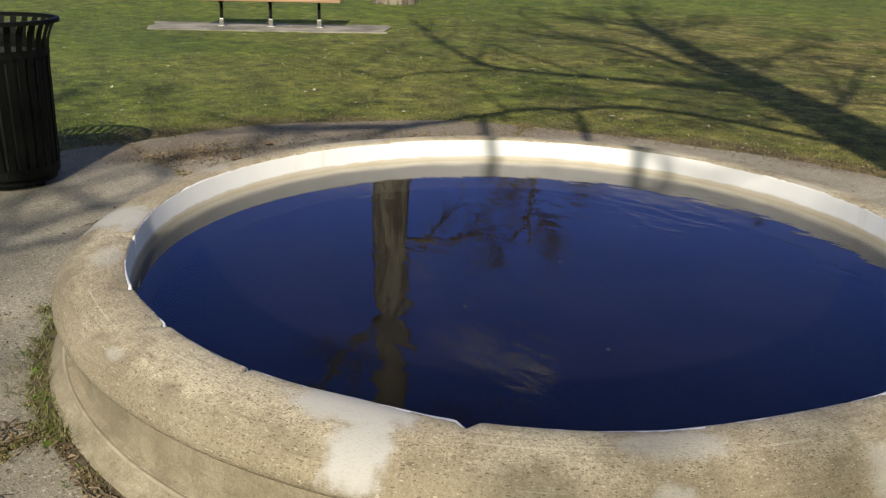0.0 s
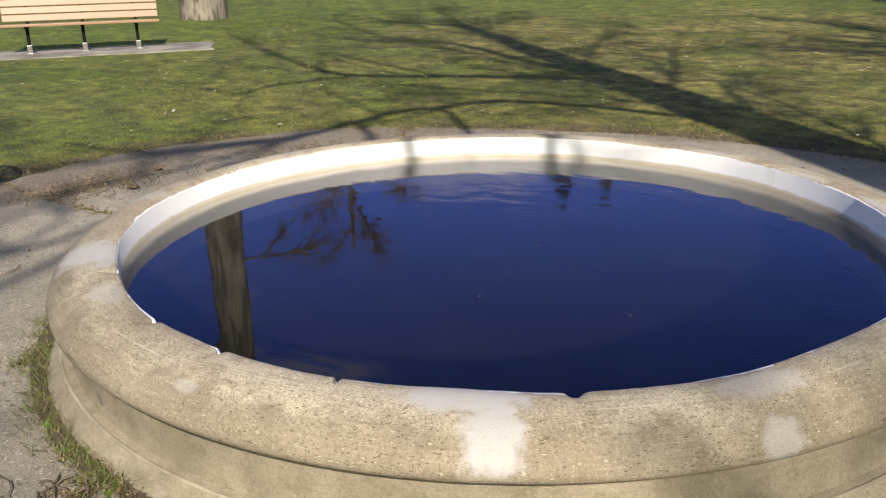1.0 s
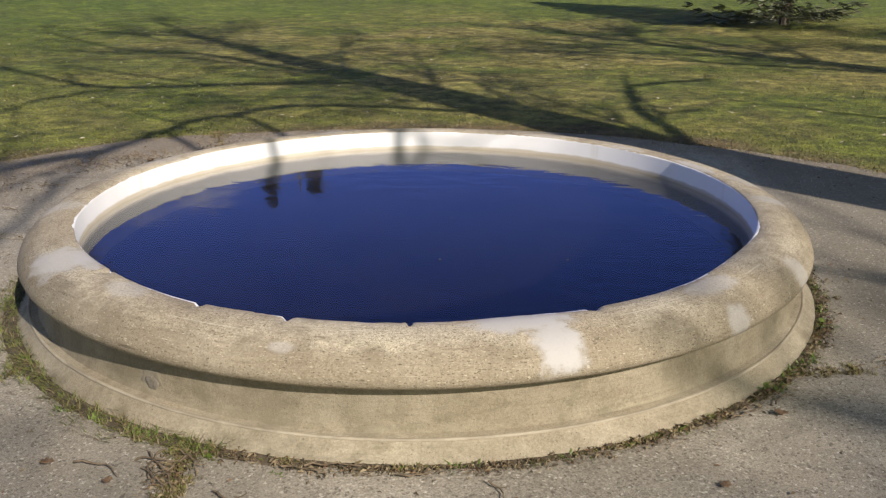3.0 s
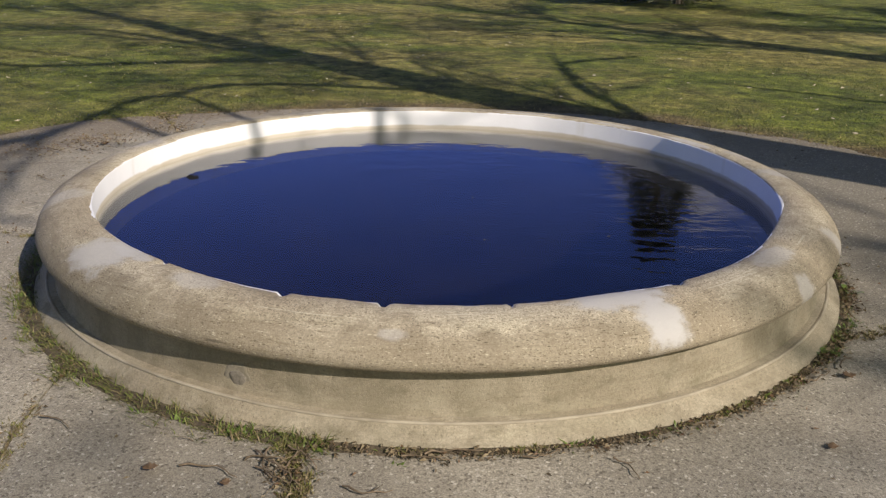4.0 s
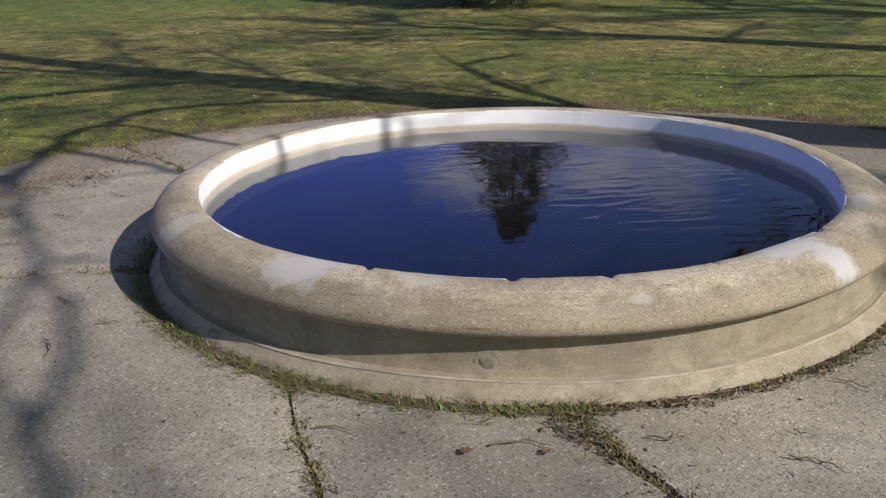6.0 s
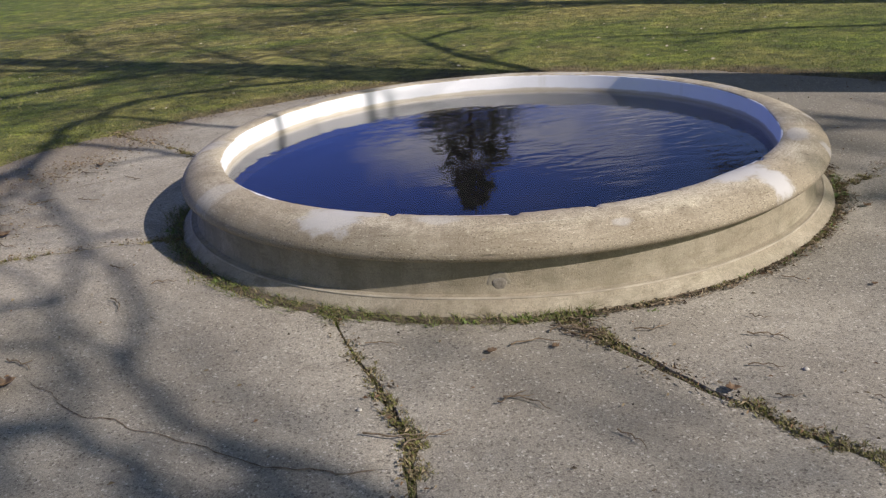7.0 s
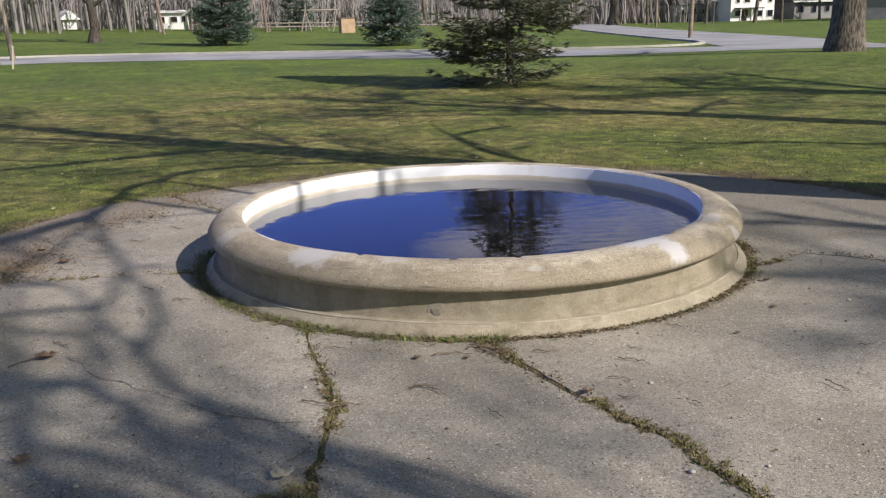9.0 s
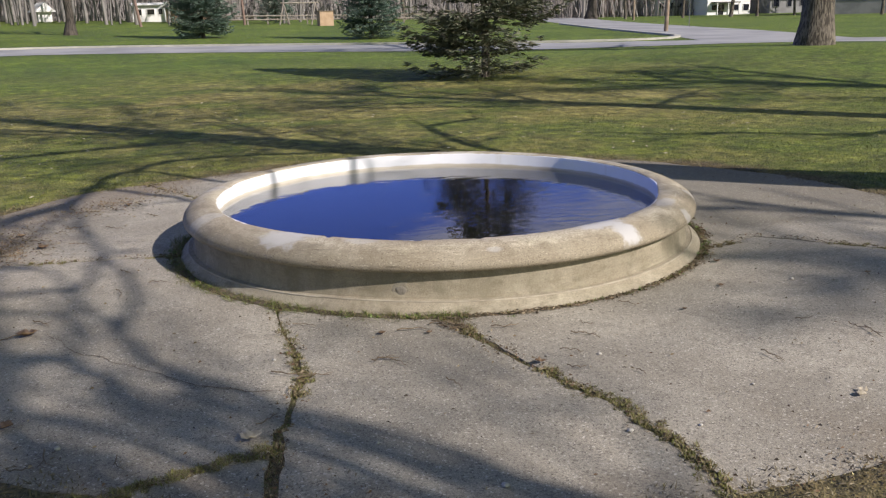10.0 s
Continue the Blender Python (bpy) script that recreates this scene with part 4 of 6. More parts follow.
def bare_tree(x, y, path, radii, limbs, seed, label, bark_mat, spec=BARE, flare=1.5, bows=()):
    """A leafless tree: a bent trunk along path (offsets from its foot), then limbs (start along the trunk 0..1, direction, length, radius)."""
    rng = random.Random(seed)
    tree = thing("tree", label, "tree", at(x, y))
    trunk = Tubes()
    pts, rr = [], []
    m = 7
    P = [Vector(p) for p in path]
    for i in range(len(P) - 1):
        for k in range(m):
            t = k / m
            pts.append(P[i].lerp(P[i + 1], t))
            rr.append(radii[i] + (radii[i + 1] - radii[i]) * t)
    pts.append(P[-1])
    rr.append(radii[-1])
    pts = [pts[0]] + [(pts[i - 1] + pts[i] * 2 + pts[i + 1]) / 4 for i in range(1, len(pts) - 1)] + [pts[-1]]
    h0 = 1.1
    rr = [r * (1 + (flare - 1) * max(0.0, 1 - p.z / h0) ** 2) for p, r in zip(pts, rr)]
    pts[0].z -= 0.15
    trunk.add(pts, rr, 20)
    base = trunk.v
    for i, q in enumerate(base):
        p = pts[min(i // 20, len(pts) - 1)]
        off = Vector(q) - p
        k = 1 + 0.10 * noise.noise((math.atan2(off.y, off.x) * 1.6, q[2] * 0.5, seed)) + 0.06 * noise.noise((math.atan2(off.y, off.x) * 6, q[2] * 0.9, seed))
        base[i] = tuple(p + off * k)
    trunk.make("trunk", bark_mat, tree, "rough furrowed trunk")
    crown = Tubes()
    for t, d, length, r in limbs:
        i = min(len(pts) - 1, int(t * (len(pts) - 1)))
        grow(crown, rng, pts[i], Vector(d), length, r, 0, spec)
    for line, r0, r1, shoots in bows:
        # a long bough along given places, with shoots
        Q = [Vector(q) - Vector((x, y, lawn_height(x, y))) for q in line]
        fine = []
        for i in range(len(Q) - 1):
            q0, q1, q2, q3 = Q[max(i - 1, 0)], Q[i], Q[i + 1], Q[min(i + 2, len(Q) - 1)]
            for k in range(6):
                u = k / 6
                fine.append(0.5 * (2 * q1 + (q2 - q0) * u + (2 * q0 - 5 * q1 + 4 * q2 - q3) * u * u + (3 * q1 - q0 - 3 * q2 + q3) * u ** 3))
        fine.append(Q[-1])
        fine = [q + Vector((rng.uniform(-0.03, 0.03), rng.uniform(-0.03, 0.03), rng.uniform(-0.03, 0.03))) for q in fine]
        N = len(fine)
        crown.add(fine, [r0 + (r1 - r0) * i / (N - 1) for i in range(N)], 7)
        for k in range(shoots):
            i = rng.randint(N // 5, N - 1)
            axis = (fine[i] - fine[i - 1]).normalized()
            side = axis.cross(Vector((rng.uniform(-1, 1), rng.uniform(-1, 1), rng.uniform(-1, 1)))).normalized()
            grow(crown, rng, fine[i], axis + side * rng.uniform(0.5, 1.2) + Vector((0, 0, 0.3)), rng.uniform(1.2, 2.6), (r0 + (r1 - r0) * i / N) * 0.5, 0, TWIGGY)
    crown.make("crown", bark_mat if bark_mat is M_BARK_DARK else M_BRANCH, tree, "bare branches and twigs")
    return tree


def auto_limbs(n, seed, lo, hi, length, r, rise=1.0):
    rng = random.Random(seed)
    out = []
    for i in range(n):
        a = 2.4 * i + rng.uniform(-0.5, 0.5)
        t = lo + (hi - lo) * (i + 0.5) / n
        out.append((t, (math.cos(a), math.sin(a), rng.uniform(0.35, 1.0) * rise), length * rng.uniform(0.75, 1.15) * (1.15 - 0.55 * t), r * rng.uniform(0.7, 1.1)))
    return out


# the leaning maple beside the basin, out of sight but for its shadow and reflection
bare_tree(6.6, -0.55, [(0, 0, 0), (-0.62, -0.66, 2.0), (-0.95, -1.05, 4.0), (-1.0, -1.1, 7.0), (-1.1, -1.05, 10.0), (-1.0, -1.2, 14.5)], [0.47, 0.42, 0.40, 0.35, 0.25, 0.06],
          auto_limbs(13, 71, 0.50, 0.97, 5.2, 0.05, 1.9) + [(0.60, (2.5, -2.0, 2.4), 5.0, 0.05), (0.72, (1.0, 2.2, 2.4), 4.5, 0.05), (0.98, (0.2, 0.1, 2.0), 3.0, 0.05)],
          11, "big leaning bare maple beside the paving", M_BARK,
          bows=[([across(4.97, 3.1, 5.9), across(4.4, 1.6, 6.7), across(4.7, 0.4, 6.8), across(5.4, -0.2, 7.0), across(6.1, -0.8, 7.1), across(6.4, -1.3, 7.2), across(6.8, -1.9, 7.4)], 0.06, 0.05, 8),
                ([across(5.0, 3.1, 7.8), across(5.16, 2.2, 8.4), across(5.1, 0.2, 9.0), across(5.0, -0.4, 9.8), across(4.8, -0.9, 11.2), across(4.6, -1.4, 13.0)], 0.09, 0.04, 9),
                ([across(5.0, 3.1, 8.2), across(4.9, 2.6, 9.0), across(4.8, 2.2, 10.8), across(4.9, 1.4, 11.6), across(4.7, 1.0, 13.0), across(4.6, 0.6, 15.3)], 0.09, 0.03, 8),
                ([across(5.1, 0.2, 9.0), across(5.3, -0.8, 8.8), across(5.8, -1.3, 8.8), across(5.5, -2.0, 9.5)], 0.05, 0.02, 5),
                ([across(4.95, 3.2, 4.0), across(4.9, 3.3, 4.4), across(4.85, 3.8, 4.9), across(4.8, 4.1, 5.3), across(4.6, 5.0, 6.0), across(4.5, 5.6, 6.2), across(4.9, 6.7, 6.4)], 0.09, 0.04, 5),
                ([across(4.6, 0.7, 6.75), across(5.6, 0.7, 6.55), across(6.8, 0.7, 6.35), across(7.8, 0.78, 6.4)], 0.045, 0.03, 2),
                ([across(5.4, -0.15, 7.0), across(6.4, -0.13, 6.8), across(7.4, -0.13, 6.8), across(8.3, -0.2, 6.9)], 0.045, 0.028, 2)])
# unseen old maple behind the walk: its stems and forking boughs shade the paving
def over(s0, n0, h):
    """The place at height h whose shade falls at (s0, n0) on the paving."""
    return across(s0 + h / math.tan(SUN_EL), n0, h)


rng = random.Random(404)
# thin stems fanned out and spaced so their shade stays partial
SHADE_STEMS = []
for k in range(44):
    n1 = -2.84 - 1.45 * (k + rng.uniform(-0.45, 0.45)) / 43
    n2 = n1 + rng.uniform(-0.10, 0.10)
    SHADE_STEMS.append(([over(10.5, -3.25 + 0.008 * (k - 21.5), 0.0), over(7.6, 0.5 * n1 - 1.63, 2.2), over(4.6, n1, 4.2), over(2.4, n2, 5.8), over(1.0 + rng.uniform(-0.2, 0.2), n2 + rng.uniform(-0.06, 0.06), 6.8), over(0.3 + rng.uniform(-0.3, 0.5), n2 + rng.uniform(-0.1, 0.1), 7.4)], 0.034, 0.015, 1 if k % 3 == 0 and k > 10 else 0))
bare_tree(*over(10.5, -3.25, 0.0)[:2], [(0, 0, 0), (0.02, 0.02, 0.4), (0.0, 0.03, 0.8), (-0.05, 0.05, 1.1)], [0.36, 0.33, 0.28, 0.16],
          [], 23, "old bare maple of many stems on the lawn", M_BARK, flare=1.35,
          bows=SHADE_STEMS + [([over(0.9, -3.0, 6.8), over(0.15, -2.85, 7.2), over(-0.30, -2.69, 7.4), over(-0.65, -2.60, 7.6), over(-1.11, -2.43, 7.9), over(-1.75, -2.25, 8.3), over(-2.6, -2.35, 8.8)], 0.040, 0.018, 1),
                ([over(-0.25, -2.70, 7.3), over(-0.62, -2.36, 7.6), over(-1.10, -2.02, 7.9), over(-1.55, -1.85, 8.2), over(-2.43, -1.47, 8.7), over(-3.3, -1.0, 9.2), over(-4.2, -0.6, 9.8)], 0.036, 0.024, 1),
                ([over(0.8, -3.3, 6.9), over(0.0, -3.1, 7.3), over(-0.25, -3.2, 7.5), over(-0.34, -3.45, 7.8), over(-0.6, -3.9, 8.2), over(-0.9, -4.5, 8.8)], 0.055, 0.035, 2),
                ([over(-1.11, -2.43, 7.9), over(-1.40, -2.10, 8.2), over(-1.75, -1.78, 8.5), over(-1.58, -1.50, 8.8)], 0.032, 0.02, 1),
                ([over(-1.2, -2.40, 7.9), over(-1.50, -2.79, 8.2), over(-1.9, -3.2, 8.6)], 0.036, 0.024, 1),
                ([over(-0.25, -2.85, 7.4), over(-0.67, -2.72, 7.7), over(-0.95, -2.79, 7.9), over(-1.30, -2.92, 8.2), over(-1.9, -2.75, 8.6)], 0.026, 0.016, 1),
                ([over(-1.9, -2.25, 8.3), over(-2.23, -2.41, 8.7), over(-2.7, -1.9, 9.0), over(-3.1, -1.9, 9.4)], 0.032, 0.02, 0)])
# out of sight, added only to widen the shade beside the maple's
bare_tree(7.29, -14.97, [(0, 0, 0), (0.05, 0.1, 3.0), (0.1, 0.0, 7.0), (-0.1, 0.1, 10.0), (0.0, 0.1, 14.0)], [0.30, 0.28, 0.25, 0.16, 0.05],
          auto_limbs(8, 35, 0.6, 0.98, 4.5, 0.08), 29, "unseen tall bare tree, added to widen the shade on the paving", M_BARK)
# high twiggy crown added out of sight for soft dapple on the paving
bare_tree(17.75, -18.7, [(0, 0, 0), (0.1, 0, 6.0), (0.0, 0.1, 12.0), (0.0, 0.0, 17.0)], [0.26, 0.22, 0.15, 0.04],
          auto_limbs(26, 55, 0.92, 0.99, 2.6, 0.055, 0.35), 33, "unseen tall bare tree far off, added to dapple the paving", M_BARK, TWIGGY)
# added out of sight: crown dims the east paving, one bough the basin wall
bare_tree(12.2, -10.55, [(0, 0, 0), (0.1, 0, 4.0), (0.0, 0.2, 8.0), (0.1, 0.1, 10.6)], [0.20, 0.17, 0.12, 0.04],
          auto_limbs(8, 65, 0.82, 0.99, 2.2, 0.04), 35, "unseen slim bare tree, added to dapple the east paving", M_BARK, TWIGGY,
          bows=[([across(16.0, 2.0, 8.2), over(3.0, 1.1, 9.3), over(2.1, 0.42, 10.0), over(1.75, 0.12, 10.3), over(1.3, -0.2, 10.8)], 0.045, 0.03, 0)])
bare_tree(12.96, -0.57, [(0, 0, 0), (0.1, 0, 4.0), (0.0, 0.1, 8.0), (0.0, 0.0, 11.0), (0.1, 0.1, 14.0)], [0.37, 0.34, 0.29, 0.19, 0.05],
          auto_limbs(11, 15, 0.5, 0.98, 4.8, 0.09), 31, "sturdy bare tree on the lawn", M_BARK,
          bows=[([across(9.0, 9.2, 5.2), over(2.2, 8.0, 5.9), over(1.54, 7.0, 6.3), over(0.43, 6.7, 6.7), over(-0.45, 6.1, 7.0), over(-1.8, 5.8, 7.6)], 0.10, 0.04, 3)])
bare_tree(17.5, 1.6, [(0, 0, 0), (0.1, 0, 4.0), (0.0, 0.2, 8.0), (0.1, 0.1, 13.0)], [0.36, 0.31, 0.22, 0.05],
          auto_limbs(11, 18, 0.4, 0.98, 5.0, 0.10), 37, "bare tree on the lawn", M_BARK)
# tree behind the bench
bare_tree(-12.84, 11.13, [(0, 0, 0), (-0.05, 0.0, 2.5), (0.0, -0.05, 6.0), (0.05, 0.0, 10.0), (0.1, 0.1, 15.0)], [0.47, 0.44, 0.42, 0.38, 0.14],
          [(0.62, (-0.73, -0.69, 1.25), 3.2, 0.10), (0.51, (0.73, 0.69, -0.12), 2.4, 0.06)] + auto_limbs(6, 9, 0.80, 0.98, 5.5, 0.12), 41, "stout bare tree with pale patchy bark behind the bench", M_BARK_PALE, flare=1.15)
# old tree by the road junction
bare_tree(16.52, 18.78, [(0, 0, 0), (0.05, 0.0, 2.5), (0.1, 0.1, 6.0), (0.2, 0.0, 10.0), (0.2, 0.1, 14.0)], [0.50, 0.46, 0.42, 0.28, 0.08],
          auto_limbs(8, 7, 0.45, 0.98, 6.5, 0.15), 43, "massive old tree with deeply furrowed bark by the road", M_BARK, flare=1.32)
# tree across the road, forking low
FORK = dict(BARE, levels=4, kids=[6, 6, 5, 0], wander=[0.08, 0.14, 0.2, 0.2])
bare_tree(-12.45, 58.85, [(0, 0, 0), (0.1, 0, 1.2), (0.0, 0.0, 2.8)], [0.34, 0.27, 0.26],
          [(0.95, (-1.5, 0.3, 1.6), 5.5, 0.20), (1.0, (-0.3, -0.4, 2.0), 6.5, 0.22), (1.0, (0.8, 0.3, 1.7), 6.0, 0.18), (0.9, (1.8, -0.2, 1.1), 5.0, 0.14), (1.0, (0.2, 0.8, 2.0), 5.5, 0.16)],
          51, "bare park tree forking low above the grass", M_BARK_DARK, FORK)
bare_tree(37.5, 88.5, [(0, 0, 0), (0.1, 0, 1.8), (0.0, 0.0, 3.4)], [0.6, 0.5, 0.45],
          [(0.95, (-1.5, 0.3, 1.8), 6.5, 0.26), (1.0, (-0.3, -0.4, 2.0), 7.5, 0.26), (1.0, (1.0, 0.3, 1.7), 7.0, 0.24), (0.9, (1.8, -0.2, 1.4), 6.0, 0.2)],
          53, "dark bare tree before the houses", M_BARK_DARK, FORK)
THIN = dict(BARE, levels=3, kids=[5, 4, 0])
bare_tree(-11.83, 32.79, [(0, 0, 0), (-0.25, 0, 2.5), (-0.4, 0.1, 6.0), (-0.3, 0.1, 9.0)], [0.085, 0.075, 0.06, 0.02], auto_limbs(6, 3, 0.5, 0.98, 2.4, 0.03), 61, "thin leaning young tree by the road", M_BARK_PALE, THIN, flare=1.2)
bare_tree(-12.26, 36.88, [(0, 0, 0), (-0.2, 0, 2.5), (-0.45, 0.1, 6.0), (-0.5, 0.1, 9.5)], [0.11, 0.10, 0.08, 0.02], auto_limbs(6, 4, 0.5, 0.98, 2.4, 0.04), 67, "thin young tree with a pale trunk by the road", M_BARK_PALE, THIN, flare=1.2)
# bare trees further off, seen mirrored in the water
bare_tree(-21.0, 27.0, [(0, 0, 0), (0.1, 0, 4.0), (0.0, 0.2, 8.0), (0.1, 0.1, 11.5)], [0.28, 0.24, 0.17, 0.05], auto_limbs(8, 28, 0.35, 0.98, 4.5, 0.10), 71, "bare tree on the far lawn", M_BARK)


def spruce(x, y, tall, reach, seed, label, needle, bare_side=None, density=1.0, whorl=6.5, taper=0.78):
    """A spruce: straight trunk, whorls of drooping boughs, each a spine with flat sprays of needles."""
    rng = random.Random(seed)
    tree = thing("spruce", label, "spruce tree", at(x, y))
    wood, crown = Tubes(), Tubes()
    n = 14
    wood.add([Vector((0.02 * math.sin(i), 0.02 * math.cos(i * 1.3), -0.1 + (tall + 0.1) * i / n)) for i in range(n + 1)], [0.015 + 0.016 * tall * (1 - i / n) for i in range(n + 1)], 10)
    verts, faces = [], []

    def spray(p, d, size):
        side = d.cross(Vector((0, 0, 1)))
        side = side.normalized() if side.length > 0.01 else Vector((1, 0, 0))
        for k in range(7):
            s = (d * rng.uniform(0.6, 1.1) + side * rng.uniform(-0.75, 0.75) + Vector((0, 0, rng.uniform(-0.3, 0.3)))).normalized()
            w = s.cross(Vector((rng.uniform(-1.1, 1.1), rng.uniform(-1.1, 1.1), 1))).normalized() * size * 0.08
            a = len(verts)
            q = p + s * size * rng.uniform(0.7, 1.2)
            mid = p + (q - p) * 0.45 + Vector((0, 0, 0.04 * size))
            verts.extend([tuple(p), tuple(mid - w), tuple(q), tuple(mid + w)])
            faces.append((a, a + 1, a + 2, a + 3))
    whorls = int(tall * whorl)
    for i in range(whorls):
        t = (i + rng.uniform(-0.3, 0.3)) / whorls
        z = 0.10 * tall * 0.5 + t * (tall * 0.97 - 0.05 * tall)
        span = reach * (1 - t) ** taper * min(1.0, 0.72 + t * 1.6)
        for k in range(rng.randint(5, 7)):
            a = rng.uniform(0, 2 * math.pi)
            L = span * rng.uniform(0.62, 1.12)
            if bare_side is not None and t < 0.5 and math.cos(a - bare_side) > 0.4 and rng.random() < 0.55:
                continue
            droop = rng.uniform(0.05, 0.32) * (1 - t)
            d = Vector((math.cos(a), math.sin(a), 0))
            m = max(4, int(L / 0.2))
            pts = []
            for j in range(m + 1):
                u = j / m
                pts.append(Vector((0, 0, z)) + d * L * u + Vector((0, 0, L * (0.25 * t * u - droop * math.sin(u * 2.4) + 0.16 * u * u))))
            wood.add(pts, [0.004 + 0.016 * (1 - j / m) * (0.4 + 0.6 * (1 - t)) for j in range(m + 1)], 3)
            side = Vector((-d.y, d.x, 0))
            for j in range(1, m + 1):
                u = j / m
                p = pts[j]
                spray(p, d, 0.24)
                if u > 0.25:
                    for sgn in (-1, 1):
                        w = L * 0.34 * (1.1 - u) + 0.08
                        steps = max(1, int(w / 0.16 * density * min(1.0, 0.55 + 1.8 * t)))
                        for s in range(1, steps + 1):
                            q = p + (side * sgn * 0.8 + d * 0.5) * w * s / steps + Vector((0, 0, rng.uniform(-0.07, 0.03)))
                            spray(q, (side * sgn + d).normalized(), 0.23)
    wood.make("trunk", M_BARK, tree, "dark trunk and bare boughs")
    mesh_object("crown", verts, faces, needle, tree, "layered needle boughs with gaps")
    return tree


spruce(4.80, 15.86, 6.4, 2.45, 3, "dark grey-green spruce with thin lower boughs on the lawn", M_NEEDLE, bare_side=-0.5, density=1.25, whorl=6.2, taper=0.9)
spruce(-3.41, 49.64, 7.0, 2.35, 5, "dense blue-green spruce across the road", M_NEEDLE_BLUE, density=1.6, whorl=8.0, taper=1.05)
spruce(5.86, 43.04, 6.6, 2.1, 8, "dense blue-green spruce across the road", M_NEEDLE_BLUE, density=1.6, whorl=8.0, taper=1.05)
spruce(2.6, 88.0, 6.5, 2.3, 13, "small far spruce near the rail fence", M_NEEDLE_BLUE, density=0.4)
spruce(-21.5, 53.5, 15.9, 2.6, 17, "tall far spruce beyond the road", M_NEEDLE, density=0.35, whorl=4.0)
spruce(-18.4, 53.6, 15.0, 2.5, 19, "tall far spruce beyond the road", M_NEEDLE, density=0.35, whorl=4.0)


# ---- bench ----
def bench(m):
    b = thing("park_bench", "park bench of varnished wooden slats on black steel legs", "bench", m)
    # local: x along the seat, +y the way it faces
    for x in (-0.80, 0.0, 0.80):
        leg = part("leg", join(box(0.05, 0.05, 0.40, (x, 0.02, 0.20), 0.006, Matrix.Rotation(0.10, 4, "X")), box(0.045, 0.40, 0.04, (x, -0.02, 0.40), 0.006),
                               box(0.045, 0.04, 0.50, (x, -0.24, 0.62), 0.006, Matrix.Rotation(0.24, 4, "X"))), M_BLACK, b)
        part("foot", join(box(0.075, 0.075, 0.13, (x, 0.045, 0.065), 0.008), box(0.12, 0.15, 0.012, (x, 0.045, 0.006), 0.003)), M_STEEL, b, "bright galvanised foot sleeve")
        leg["label"] = "black steel leg"
    for i in range(4):
        part("seat_slat", box(2.30, 0.088, 0.036, (0, 0.18 - i * 0.102, 0.435 - 0.006 * i), 0.006), M_SLAT, b)
    for i in range(4):
        part("back_slat", box(2.30, 0.034, 0.100, (0, -0.205 - i * 0.028, 0.520 + i * 0.112), 0.006, Matrix.Rotation(0.24, 4, "X")), M_SLAT, b)
    return b


bench_turn = 50.0
bench(pose(-10.30, 5.97, 0.017, 0, 0, bench_turn - 180))
slab_bm = bmesh.new()
outline = []
for k in range(64):
    b = 2 * math.pi * k / 64
    cx, cy = math.cos(b), math.sin(b)
    m = max(abs(cx) / 1.95, abs(cy) / 0.60)
    wob = 1 + 0.10 * noise.noise((cx * 3, cy * 3, 6.0)) + 0.05 * noise.noise((cx * 11, cy * 11, 2.0))
    outline.append((cx / m * wob - 0.15, cy / m * wob))
top = [slab_bm.verts.new((q[0] * 0.995, q[1] * 0.99, 0.017)) for q in outline]
low = [slab_bm.verts.new((q[0], q[1], -0.083)) for q in outline]
slab_bm.faces.new(top)
for k in range(64):
    slab_bm.faces.new((top[k], top[(k + 1) % 64], low[(k + 1) % 64], low[k]))
slab = part("bench_pad", slab_bm, M_PAD)
slab.matrix_world = pose(-10.15, 6.05, 0, 0, 0, bench_turn)
tagged(slab, "flat pale concrete pad under the bench", "concrete pad", kind="structure")


